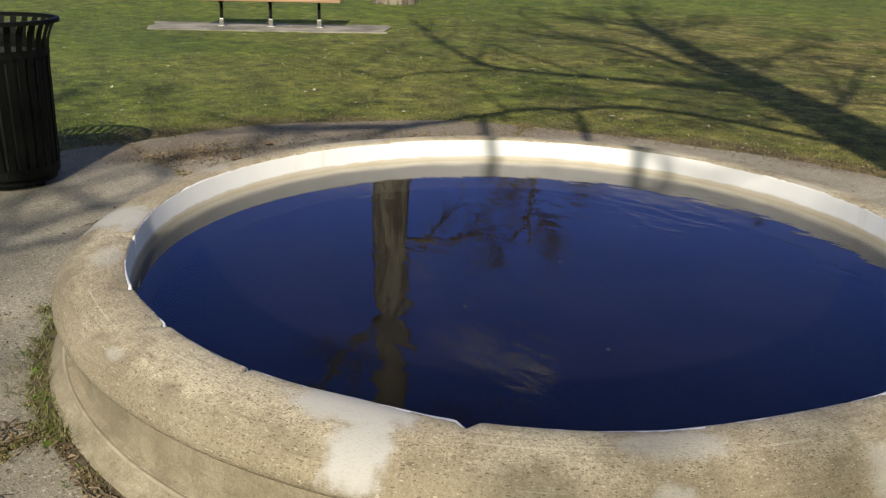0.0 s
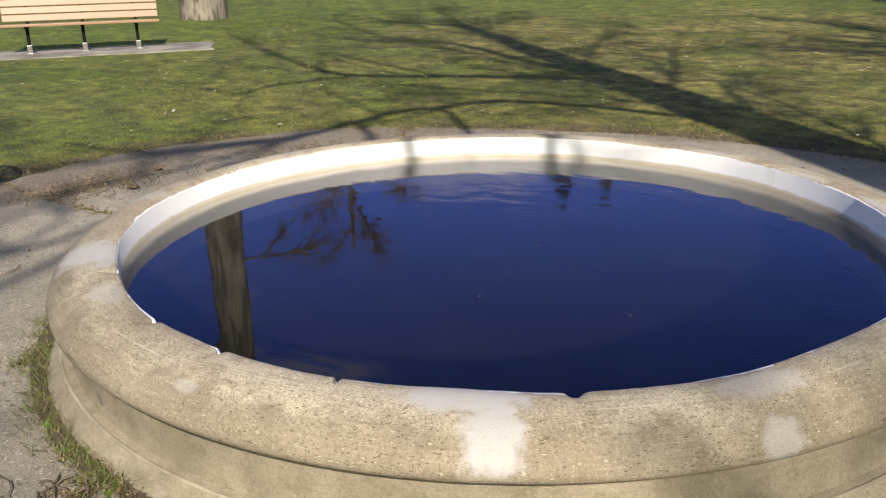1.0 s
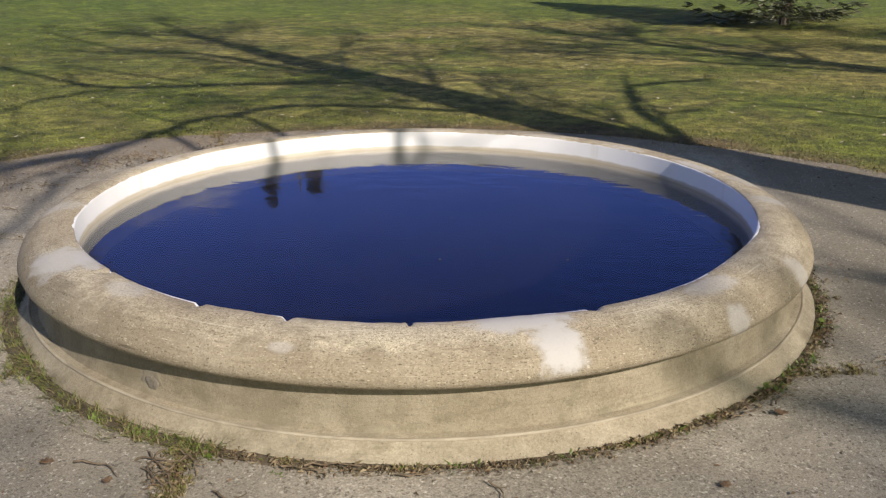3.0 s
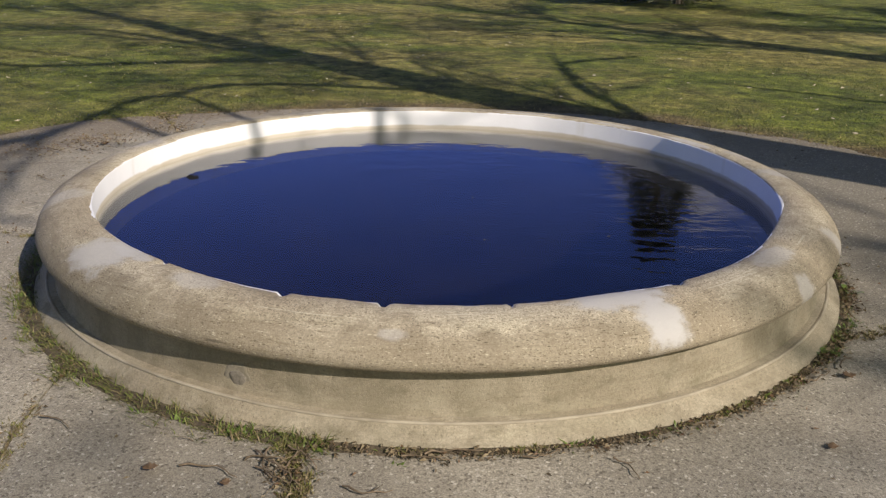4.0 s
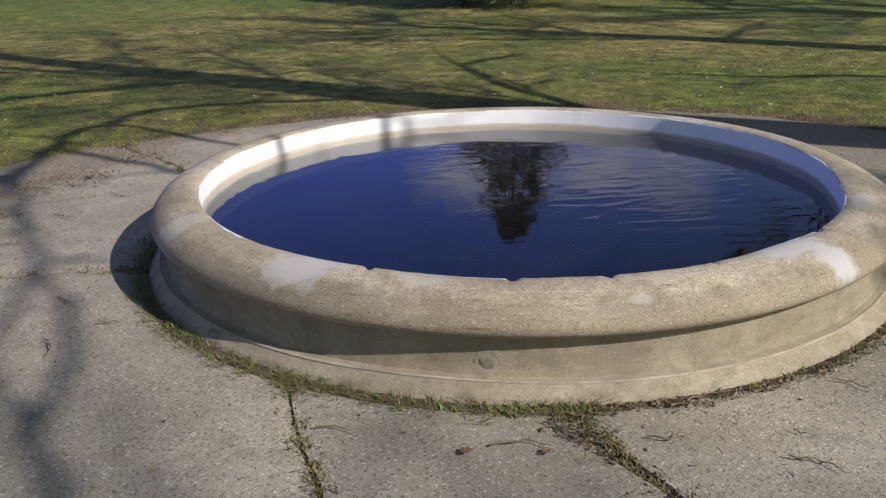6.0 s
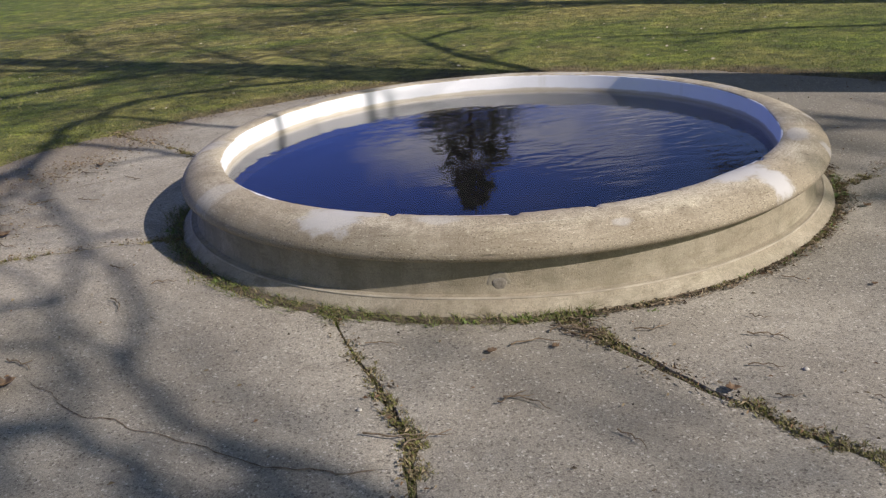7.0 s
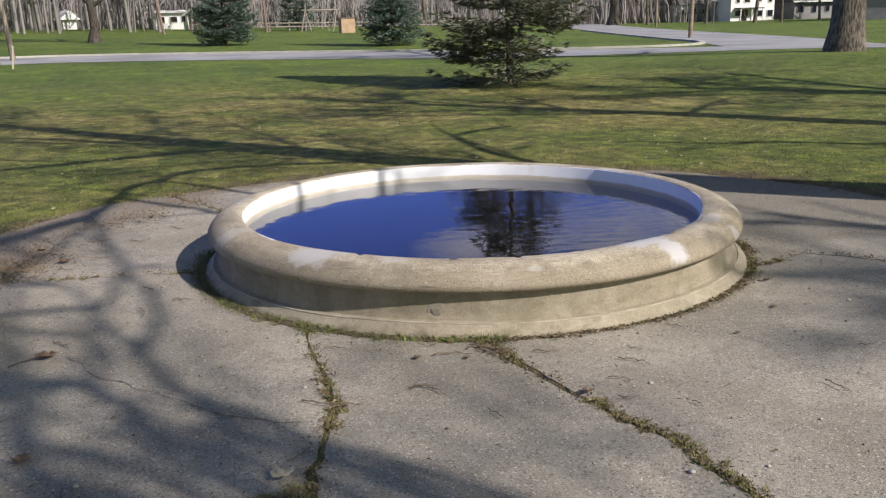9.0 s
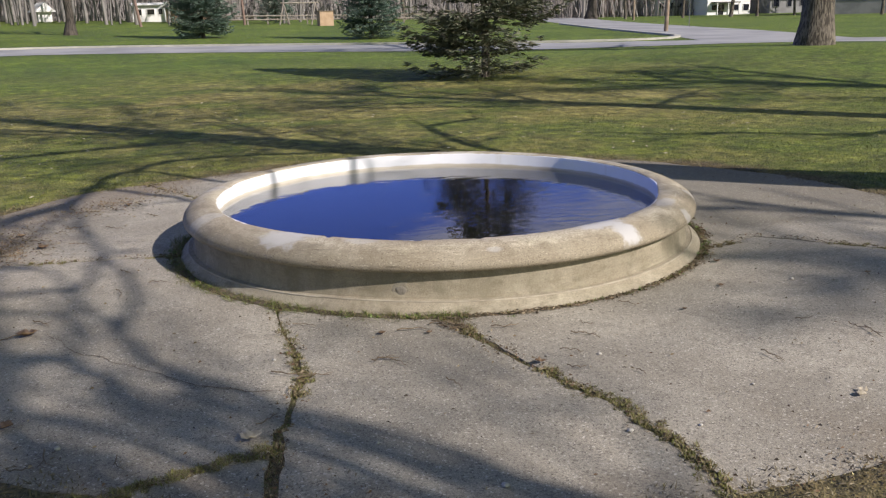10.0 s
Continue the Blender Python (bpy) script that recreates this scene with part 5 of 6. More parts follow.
# ---- litter bin ----
def litter_bin(m):
    b = thing("litter_bin", "black steel slatted litter bin on the paving", "litter bin", m)
    tall, r0, r1 = 0.985, 0.285, 0.30
    n = 30
    for i in range(n):
        a = 2 * math.pi * i / n
        bm = bmesh.new()
        prof = [(r0 - 0.01, 0.06), (r0, 0.12), (r1 - 0.005, 0.70), (r1, 0.80), (r1 + 0.008, 0.87), (r1 + 0.03, 0.93), (r1 + 0.055, 0.975)]
        rows = []
        for r, z in prof:
            row = []
            for (dr, dt) in ((0, -0.018), (0, 0.018), (-0.006, 0.018), (-0.006, -0.018)):
                row.append(bm.verts.new((r + dr, dt, z)))
            rows.append(row)
        for p, q in zip(rows, rows[1:]):
            for k in range(4):
                bm.faces.new((p[k], p[(k + 1) % 4], q[(k + 1) % 4], q[k]))
        bm.faces.new(rows[0][::-1])
        bm.faces.new(rows[-1])
        bmesh.ops.rotate(bm, cent=(0, 0, 0), matrix=Matrix.Rotation(a, 3, "Z"), verts=bm.verts)
        part("slat", bm, M_BLACK, b)
    ring = lambda r, z, w, h: lathe_bm([(r - w, z - h), (r + w, z - h), (r + w, z + h), (r - w, z + h), (r - w, z - h)], 48)
    part("top_ring", ring(r1 + 0.062, 0.98, 0.014, 0.012), M_BLACK, b, "flared top ring")
    part("upper_band", ring(r1 - 0.004, 0.80, 0.006, 0.022), M_BLACK, b)
    part("lower_band", ring(r0 - 0.006, 0.10, 0.006, 0.03), M_BLACK, b)
    part("liner", lathe_bm([(0.001, 0.05), (r0 - 0.03, 0.05), (r1 - 0.025, 0.79), (r1 - 0.035, 0.79), (r0 - 0.04, 0.07), (0.001, 0.07)], 40), M_INSIDE, b, "dark inner liner")
    part("base_plate", lathe_bm([(0.001, 0.03), (0.262, 0.03), (0.262, 0.062), (0.001, 0.062)], 40), M_BLACK, b)
    for i in range(3):
        a = 2.1 * i + 0.4
        part("foot", lathe_bm([(0.001, 0), (0.03, 0), (0.025, 0.035), (0.001, 0.035)], 12), M_BLACK, b).location = (0.2 * math.cos(a), 0.2 * math.sin(a), -0.002)
    return b


litter_bin(pose(-3.38, -0.89, 0.004, 0, 0, 6))


# ---- things on the paving ----
def twig(x0, y0, x1, y1, seed):
    rng = random.Random(seed)
    t = Tubes()
    a, b = Vector((x0, y0, 0)), Vector((x1, y1, 0))
    L = (b - a).length
    side = Vector((-(b - a).y, (b - a).x, 0)) / max(L, 1e-6)
    n = 7
    bow = rng.uniform(-0.16, 0.16) * L
    mid = (a + b) / 2
    pts = [a.lerp(b, i / n) - mid + side * (bow * math.sin(math.pi * i / n) + rng.uniform(-0.03, 0.03) * L) + Vector((0, 0, 0.006 + 0.010 * abs(math.sin(i * 1.1 + seed)))) for i in range(n + 1)]
    thick = 0.0020 + 0.010 * min(L, 0.25)
    t.add(pts, [thick * (1 - 0.6 * i / n) for i in range(n + 1)], 6)
    for k in range(rng.randint(0, 2)):
        i = rng.randint(2, 5)
        d = (pts[i + 1] - pts[i]).normalized() + side * rng.choice((-0.8, 0.8))
        t.add([pts[i], pts[i] + d * L * 0.12, pts[i] + d * L * 0.22 + Vector((0, 0, 0.004))], [thick * 0.6, thick * 0.45, thick * 0.2], 5)
    ob = t.make("twig", M_TWIG)
    ob.location = (mid.x, mid.y, 0.002)
    return tagged(ob, "dry brown twig lying on the paving", "twig", "twigs on the paving")


TWIGS_NEAR = [(-1.38, -2.47, -1.19, -2.55), (-1.27, -2.59, -1.10, -2.57), (-1.46, -3.03, -1.38, -2.93), (-0.87, -2.44, -0.75, -2.58), (-0.71, -2.09, -0.52, -2.14), (-1.24, -1.84, -1.12, -1.90),
              (-2.66, -1.35, -2.55, -1.48), (-2.28, -3.01, -2.21, -3.19), (-1.99, -3.16, -1.95, -3.27), (-2.38, -3.16, -2.28, -3.17), (-2.09, -0.75, -1.97, -0.79), (-2.27, -0.87, -2.23, -1.04), (-0.9, -2.47, -0.78, -2.43)]
TWIGS_EAST = [(-0.21, -2.16, -0.06, -2.18), (0.26, -2.24, 0.32, -2.30), (0.16, -2.37, 0.27, -2.49), (0.02, -2.58, 0.12, -2.65), (-0.02, -2.79, 0.06, -2.83), (-0.60, -2.78, -0.56, -2.89), (0.27, -2.92, 0.29, -2.98),
              (0.95, -2.87, 0.97, -3.03), (1.59, -2.66, 1.63, -2.76), (1.64, -2.72, 1.61, -2.89), (1.37, -2.52, 1.48, -2.52), (0.60, -1.98, 0.66, -2.08), (1.55, -1.33, 1.63, -1.24)]
ROOTS = [(-0.50, -1.99, -0.36, -2.09), (-0.46, -1.98, -0.42, -2.14), (-0.40, -1.97, -0.30, -2.07), (-0.52, -2.03, -0.38, -2.03), (-0.44, -2.05, -0.33, -2.17), (-0.37, -2.0, -0.43, -2.11), (-0.48, -2.08, -0.36, -2.16), (0.02, -1.99, 0.20, -1.97), (0.32, -1.99, 0.44, -1.94), (-0.05, -2.0, 0.10, -2.02), (1.38, -1.46, 1.50, -1.36), (1.62, -1.12, 1.72, -1.05)]
TWIGS_WEST = [(-2.85, 1.72, -2.68, 1.62), (-2.62, 1.75, -2.5, 1.66), (-2.78, 0.50, -2.62, 0.42), (-2.8, -1.68, -2.62, -1.55), (-2.58, 1.0, -2.44, 0.9), (-2.9, 1.05, -2.72, 1.1), (-3.1, 0.7, -2.92, 0.62), (-3.3, 0.2, -3.1, 0.28), (-2.3, -0.4, -2.22, -0.52), (-3.15, -1.5, -2.95, -1.46), (-2.2, 1.3, -2.3, 1.42), (-2.95, 0.3, -2.85, 0.18)]
for i, q in enumerate(TWIGS_NEAR + TWIGS_EAST + TWIGS_WEST + ROOTS):
    twig(*q, 100 + i)


def dead_leaf(x, y, size, turn, seed, material=None, label="curled dead brown leaf on the paving"):
    rng = random.Random(seed)
    verts, faces = [], []
    n = 8
    for i in range(n + 1):
        u = i / n
        w = size * 0.42 * math.sin(math.pi * u ** 0.8) * (1 + 0.25 * math.sin(i * 2.3))
        z = 0.008 + size * 0.18 * (u - 0.5) ** 2 * 4
        verts += [(size * (u - 0.5), -w, z + w * rng.uniform(0.3, 0.8)), (size * (u - 0.5), 0, z), (size * (u - 0.5), w, z + w * rng.uniform(0.2, 0.7))]
    for i in range(n):
        for k in range(2):
            faces.append((3 * i + k, 3 * i + 3 + k, 3 * i + 4 + k, 3 * i + 1 + k))
    ob = mesh_object("dead_leaf", verts, faces, material or M_LEAF, smooth=True)
    mod = ob.modifiers.new("thick", "SOLIDIFY")
    mod.thickness = 0.0012
    ob.matrix_world = pose(x, y, 0.0, 0, 0, turn)
    return tagged(ob, label, "leaf", "leaves on the paving")


for i, (x, y, s, a) in enumerate([(-0.79, -2.10, 0.045, 20), (-0.12, -2.70, 0.055, -20), (-2.64, -1.58, 0.11, 15), (-2.48, -2.75, 0.08, 80), (1.31, -1.87, 0.04, 60), (1.56, -1.39, 0.05, 10), (-2.95, 0.45, 0.09, 40), (-3.2, 0.9, 0.08, 130), (-2.5, 1.9, 0.07, 70), (-0.55, -2.16, 0.035, 100), (0.9, -2.2, 0.03, 10), (2.3, -1.9, 0.04, 75)]):
    dead_leaf(x, y, s, a, i)
dead_leaf(-1.48, -3.13, 0.10, 35, 55, M_PALE_LEAF, "bleached pale leaf on the paving")
dead_leaf(1.07, -3.43, 0.05, 35, 56, M_PALE_LEAF, "bleached pale leaf on the paving")
dead_leaf(1.10, -3.40, 0.045, 110, 57, M_PALE_LEAF, "bleached pale leaf on the paving")


def pebble(x, y, size, seed):
    bm = bmesh.new()
    bmesh.ops.create_icosphere(bm, subdivisions=2, radius=size)
    for v in bm.verts:
        v.co *= 1 + 0.25 * noise.noise(v.co * (1.2 / size) + Vector((seed, 0, 0)))
        v.co.z *= 0.55
    ob = part("pebble", bm, M_PEBBLE, smooth=True)
    ob.location = (x, y, size * 0.45)
    return tagged(ob, "small pale pebble on the paving", "pebble", "pebbles on the paving")


for i, (x, y, s) in enumerate([(-2.23, -3.01, 0.013), (0.19, -2.68, 0.011), (-0.61, -3.74, 0.014), (-0.01, -3.47, 0.013), (1.79, -1.87, 0.014), (-1.36, -2.31, 0.010), (0.28, -3.5, 0.009), (2.4, -2.1, 0.011), (-1.0, -3.3, 0.008), (0.7, -3.2, 0.008)]):
    pebble(x, y, s, i * 3.3)


def floating_bit(x, y, size, turn):
    bm = bmesh.new()
    bmesh.ops.create_circle(bm, cap_ends=True, segments=7, radius=size)
    for v in bm.verts:
        v.co.x *= 1.7
        v.co.z = 0.15 * size * math.sin(v.co.x / size * 2)
    bmesh.ops.solidify(bm, geom=bm.faces[:], thickness=0.0015)
    ob = part("floating_leaf", bm, M_SPECK)
    ob.matrix_world = pose(x, y, WATER_Z + 0.002, 0, 0, turn)
    return tagged(ob, "tiny pale leaf scrap floating on the water", "leaf", "scraps on the water")


for i, (x, y) in enumerate([(0.78, -0.56), (0.22, -0.65), (0.17, -0.01)]):
    floating_bit(x, y, 0.0036, 40 * i)


# ---- weeds round the basin and in the cracks ----
def tuft_field(name, spots, tall, seed, material, label, category, lean=0.6, wide=0.0024):
    """Loose blades: spots are (x, y, z, spread, count, height factor)."""
    rng = random.Random(seed)
    verts, faces = [], []
    for x, y, z, spread, count, k in spots:
        for _ in range(count):
            a, d = rng.uniform(0, 6.283), spread * math.sqrt(rng.random())
            px, py = x + d * math.cos(a), y + d * math.sin(a)
            h = tall * k * rng.uniform(0.4, 1.2)
            b = rng.uniform(0, 6.283)
            lx, ly = math.cos(b) * h * lean * rng.uniform(0.2, 1.3), math.sin(b) * h * lean * rng.uniform(0.2, 1.3)
            w = wide * rng.uniform(0.6, 1.3)
            sx, sy = -math.sin(b) * w, math.cos(b) * w
            i = len(verts)
            verts += [(px - sx, py - sy, z), (px + sx, py + sy, z), (px + lx * 0.4 + sx * 0.7, py + ly * 0.4 + sy * 0.7, z + h * 0.65), (px + lx * 0.4 - sx * 0.7, py + ly * 0.4 - sy * 0.7, z + h * 0.65), (px + lx, py + ly, z + h)]
            faces += [(i, i + 1, i + 2, i + 3), (i + 3, i + 2, i + 4)]
    return tagged(mesh_object(name, verts, faces, material), label, category, kind="stuff")


def base_spots(seed, dry):
    rng = random.Random(seed)
    out = []
    for i in range(1500):
        deg = rng.uniform(-180, 180)
        a = radians(deg)
        thick = 0.35 + 1.3 * max(0, noise.noise((math.cos(a) * 5, math.sin(a) * 5, 2.0)))
        if deg > 165 or deg < -98:
            thick += 1.0
        if -98 < deg < -30:
            thick *= 0.45
        if dry:
            thick = 0.6
        r = 1.955 + abs(rng.gauss(0, 0.030)) + (0.02 if deg > 165 or deg < -98 else 0)
        if (deg > 165 or deg < -98) and rng.random() < 0.5:
            r = rng.uniform(1.90, 1.96)          # many grow hard against the plinth and hide its foot
            thick *= 1.3
        if rng.random() < thick:
            out.append((r * math.cos(a), r * math.sin(a), -0.02, 0.03, int(4 + 7 * thick), 0.55 + 0.45 * thick))
    for key, much in (("a", 1.0), ("b", 1.1), ("c", 0.6), ("d", 0.25), ("e", 0.2)):
        for i in range(int(900 * much)):
            r = rng.uniform(1.95, 4.0)
            clump = noise.noise((r * 2.4, len(key) + ord(key), 0.5))
            if rng.random() > crack_growth(key, r):
                continue
            if rng.random() > 0.45 + 1.1 * clump and not dry:
                continue
            a = radians(crack_angle(key, r))
            g = 0.02 + 0.03 * max(0, clump)
            out.append((r * math.cos(a) + rng.uniform(-g, g), r * math.sin(a) + rng.uniform(-g, g), -0.02, 0.025, 7, 0.45))
    return out


tuft_field("weeds", base_spots(1, False), 0.033, 2, M_WEED, "green grass weeds along the basin foot and cracks", "weeds", lean=1.6)


def leafy_spots(seed):
    """Small broad-leaved weeds in clumps along the foot of the basin."""
    rng = random.Random(seed)
    out = []
    for i in range(150):
        deg = rng.uniform(-185, -100) if i % 3 else rng.uniform(-100, 10)
        a, r = radians(deg), 1.95 + abs(rng.gauss(0, 0.03))
        out.append((r * math.cos(a), r * math.sin(a), -0.015, 0.022, rng.randint(7, 16), rng.uniform(0.6, 1.5)))
    return out


tuft_field("leafy_weeds", leafy_spots(15), 0.020, 16, M_PLANT, "small bright broad-leaved weeds along the basin foot", "weeds", lean=1.5, wide=0.0055)
tuft_field("dry_grass", base_spots(3, True), 0.030, 4, M_LITTER, "dry brown grass and roots in the cracks", "dry grass", lean=1.4, wide=0.0018)


def moss_spots(seed):
    """Dense low cushions in patches along the foot and the cracks."""
    rng = random.Random(seed)
    out = []
    for i in range(900):
        deg = rng.uniform(-180, 180)
        a = radians(deg)
        if noise.noise((math.cos(a) * 7, math.sin(a) * 7, 5.0)) < (-0.15 if deg < -98 else -0.05):
            continue
        r = (1.95 if deg < -98 else 1.94) + abs(rng.gauss(0, 0.035 if deg < -90 else 0.02))
        out.append((r * math.cos(a), r * math.sin(a), -0.012, 0.022, 26, rng.uniform(0.6, 1.4)))
    for key, much in (("a", 1.0), ("b", 1.0), ("c", 0.6), ("d", 0.3), ("e", 0.3)):
        for i in range(int(430 * much)):
            r = rng.uniform(1.97, 4.0)
            if rng.random() > crack_growth(key, r) or noise.noise((r * 2.1, ord(key) * 1.37, 2.5)) < -0.1:
                continue
            a = radians(crack_angle(key, r))
            out.append((r * math.cos(a) + rng.gauss(0, 0.024), r * math.sin(a) + rng.gauss(0, 0.024), -0.008, 0.02, 26, rng.uniform(0.6, 1.5)))
    for i in range(170):
        u = rng.random() ** 0.8
        x, y = -1.38 - 0.62 * u, -3.22 - 0.22 * u
        out.append((x + rng.gauss(0, 0.025), y + rng.gauss(0, 0.020), -0.002, 0.02, 18, rng.uniform(0.5, 1.3)))
    return out


tuft_field("moss", moss_spots(9), 0.013, 6, M_MOSS, "dark yellowish green moss in the cracks and along the basin foot", "moss", lean=1.3, wide=0.0028)


def litter_field(spots, seed):
    """Brown leaf crumbs, needles and chaff."""
    rng = random.Random(seed)
    verts, faces = [], []
    for x, y, spread, count in spots:
        for _ in range(count):
            px, py = rng.gauss(x, spread), rng.gauss(y, spread)
            r = math.hypot(px, py)
            if r < 1.94:
                continue
            z = 0.006 if r < paving_edge(math.degrees(math.atan2(py, px))) - 0.05 else lawn_height(px, py) + 0.012
            a, L, w = rng.uniform(0, 6.283), rng.uniform(0.003, 0.014), rng.uniform(0.0010, 0.0026)
            dx, dy = math.cos(a), math.sin(a)
            t = rng.uniform(0, 0.012)
            i = len(verts)
            verts += [(px - dx * L, py - dy * L, z), (px - dy * w, py + dx * w, z + t), (px + dx * L, py + dy * L, z + 0.003), (px + dy * w, py - dx * w, z + 0.001)]
            faces.append((i, i + 1, i + 2, i + 3))
    return tagged(mesh_object("leaf_litter", verts, faces, M_LITTER), "brown leaf crumbs and chaff", "leaf litter", kind="stuff")


rng = random.Random(77)
spots = [(-0.40, -2.06, 0.05, 120), (-0.36, -2.16, 0.05, 80), (-0.27, -2.5, 0.05, 60), (-2.55, 2.05, 0.16, 420), (-2.85, 1.75, 0.18, 420), (-2.2, 2.5, 0.14, 300), (-3.27, 0.42, 0.16, 1100), (-3.30, 0.20, 0.12, 500), (-3.22, 0.90, 0.2, 700), (-3.4, 0.05, 0.1, 250), (0.75, -4.0, 0.14, 200), (0.45, -4.08, 0.12, 110)]
for i in range(150):
    a = radians(rng.uniform(-180, 180))
    r = rng.gauss(paving_edge(math.degrees(a)), 0.10)
    spots.append((r * math.cos(a), r * math.sin(a), 0.10, 26))
for key in CRACKS:
    for i in range(140):
        r = rng.uniform(1.97, 3.95)
        a = radians(crack_angle(key, r))
        spots.append((r * math.cos(a), r * math.sin(a), 0.03, 3))
for i in range(300):
    a, r = radians(rng.uniform(-100, 10)), abs(rng.gauss(0, 0.028)) + 1.955
    spots.append((r * math.cos(a), r * math.sin(a), 0.018, 6))
for i in range(1100):
    a, r = rng.uniform(0, 6.283), math.sqrt(rng.uniform(4.2, 15))
    spots.append((r * math.cos(a), r * math.sin(a), 0.02, 1))
litter_field(spots, 5)


def rosette(x, y, size, leaves, seed, label):
    """A low weed with fleshy leaves; each leaf is its own part."""
    rng = random.Random(seed)
    plant = thing("weed_plant", label, "plant", pose(x, y, -0.02))
    for k in range(leaves):
        a = 6.283 * k / leaves + rng.uniform(-0.3, 0.3)
        L, rise = size * rng.uniform(0.7, 1.15), rng.uniform(0.5, 1.1)
        verts, faces = [], []
        n = 6
        for i in range(n + 1):
            u = i / n
            w = L * 0.17 * math.sin(math.pi * min(1, u * 0.92 + 0.06)) * (1 + 0.2 * math.sin(7 * u + k))
            c = Vector((L * u * (1 - 0.25 * u), 0, L * rise * (u - 0.55 * u * u)))
            for s, lift in ((-1, 0.25), (0, 0), (1, 0.25)):
                q = Vector((c.x, s * w, c.z + abs(s) * w * lift))
                verts.append((q.x * math.cos(a) - q.y * math.sin(a), q.x * math.sin(a) + q.y * math.cos(a), q.z))
        for i in range(n):
            for k2 in range(2):
                faces.append((3 * i + k2, 3 * i + 3 + k2, 3 * i + 4 + k2, 3 * i + 1 + k2))
        mesh_object("leaf", verts, faces, M_PLANT, plant, smooth=True)
    return plant


rosette(1.545, -1.20, 0.068, 11, 1, "bright green leafy weed at the basin foot")
rosette(0.30, -1.95, 0.045, 6, 2, "small bright green seedling at the basin foot")
rosette(0.52, -1.91, 0.035, 6, 3, "small bright green seedling at the basin foot")
rosette(1.90, -0.56, 0.08, 8, 4, "dark green leafy weed at the basin foot")
rosette(1.05, -1.68, 0.05, 7, 6, "small green weed at the basin foot")
rosette(-0.28, -1.96, 0.06, 8, 7, "small green weed at the basin foot")


# ---- lawn grass ----
def lawn_grass():
    rng = np.random.default_rng(4)
    n = 420000
    a = rng.uniform(0, 2 * math.pi, n)
    edge = np.interp((np.degrees(a) + 180) % 360 - 180, np.arange(-180, 181, 5), [paving_edge(d) for d in range(-180, 181, 5)]) - 0.06
    edge = edge + 0.07 * np.sin(a * 31) * np.sin(a * 13 + 1) + 0.05 * np.sin(a * 57 + 2)
    r = edge + 19.0 * rng.random(n) ** 1.6
    x, y = r * np.cos(a), r * np.sin(a)
    front = (x * 0.25 - y * 0.97) < 4.6          # the camera's own side needs none
    keep = front & (rng.random(n) < np.clip((r - edge + 0.1) / 0.4, 0.2, 1))
    x, y, r = x[keep], y[keep], r[keep]
    n = len(x)
    z = np.array([lawn_height(p, q) for p, q in zip(x, y)]) - 0.004
    h = rng.uniform(0.008, 0.024, n) * np.clip(1.25 - r / 40, 0.7, 1.1)
    b = rng.uniform(0, 2 * math.pi, n)
    lean = rng.uniform(0.3, 1.8, n) * h
    w = rng.uniform(0.0022, 0.0045, n) * np.clip(r / 7.0, 1, 2.2)
    v = np.zeros((n, 3, 3))
    v[:, 0] = np.stack([x - np.sin(b) * w, y + np.cos(b) * w, z], 1)
    v[:, 1] = np.stack([x + np.sin(b) * w, y - np.cos(b) * w, z], 1)
    v[:, 2] = np.stack([x + np.cos(b) * lean, y + np.sin(b) * lean, z + h], 1)
    me = bpy.data.meshes.new("grass")
    me.vertices.add(n * 3)
    me.vertices.foreach_set("co", v.ravel())
    me.loops.add(n * 3)
    me.loops.foreach_set("vertex_index", np.arange(n * 3))
    me.polygons.add(n)
    me.polygons.foreach_set("loop_start", np.arange(0, n * 3, 3))
    me.materials.append(M_GRASS)
    me.update(calc_edges=True)
    return tagged(new("grass", me), "short spring grass blades, green mixed with straw", "grass", kind="stuff")


lawn_grass()


def lawn_flecks():
    """Pale scraps of last year's leaves in the turf."""
    rng = random.Random(31)
    verts, faces = [], []
    for _ in range(420):
        a, r = radians(rng.uniform(35, 190)), rng.uniform(4.3, 15.0)
        x, y = r * math.cos(a), r * math.sin(a)
        z, b = lawn_height(x, y) + 0.022, rng.uniform(0, 6.283)
        L, w = rng.uniform(0.012, 0.038), rng.uniform(0.007, 0.018)
        dx, dy = math.cos(b), math.sin(b)
        i = len(verts)
        verts += [(x - dx * L, y - dy * L, z + rng.uniform(-0.004, 0.01)), (x - dy * w, y + dx * w, z + rng.uniform(0, 0.012)), (x + dx * L, y + dy * L, z + rng.uniform(0, 0.016)), (x + dy * w, y - dx * w, z)]
        faces.append((i, i + 1, i + 2, i + 3))
    return tagged(mesh_object("leaf_scraps", verts, faces, M_PALE_LEAF), "bleached scraps of old leaves scattered in the grass", "leaf litter", kind="stuff")


lawn_flecks()


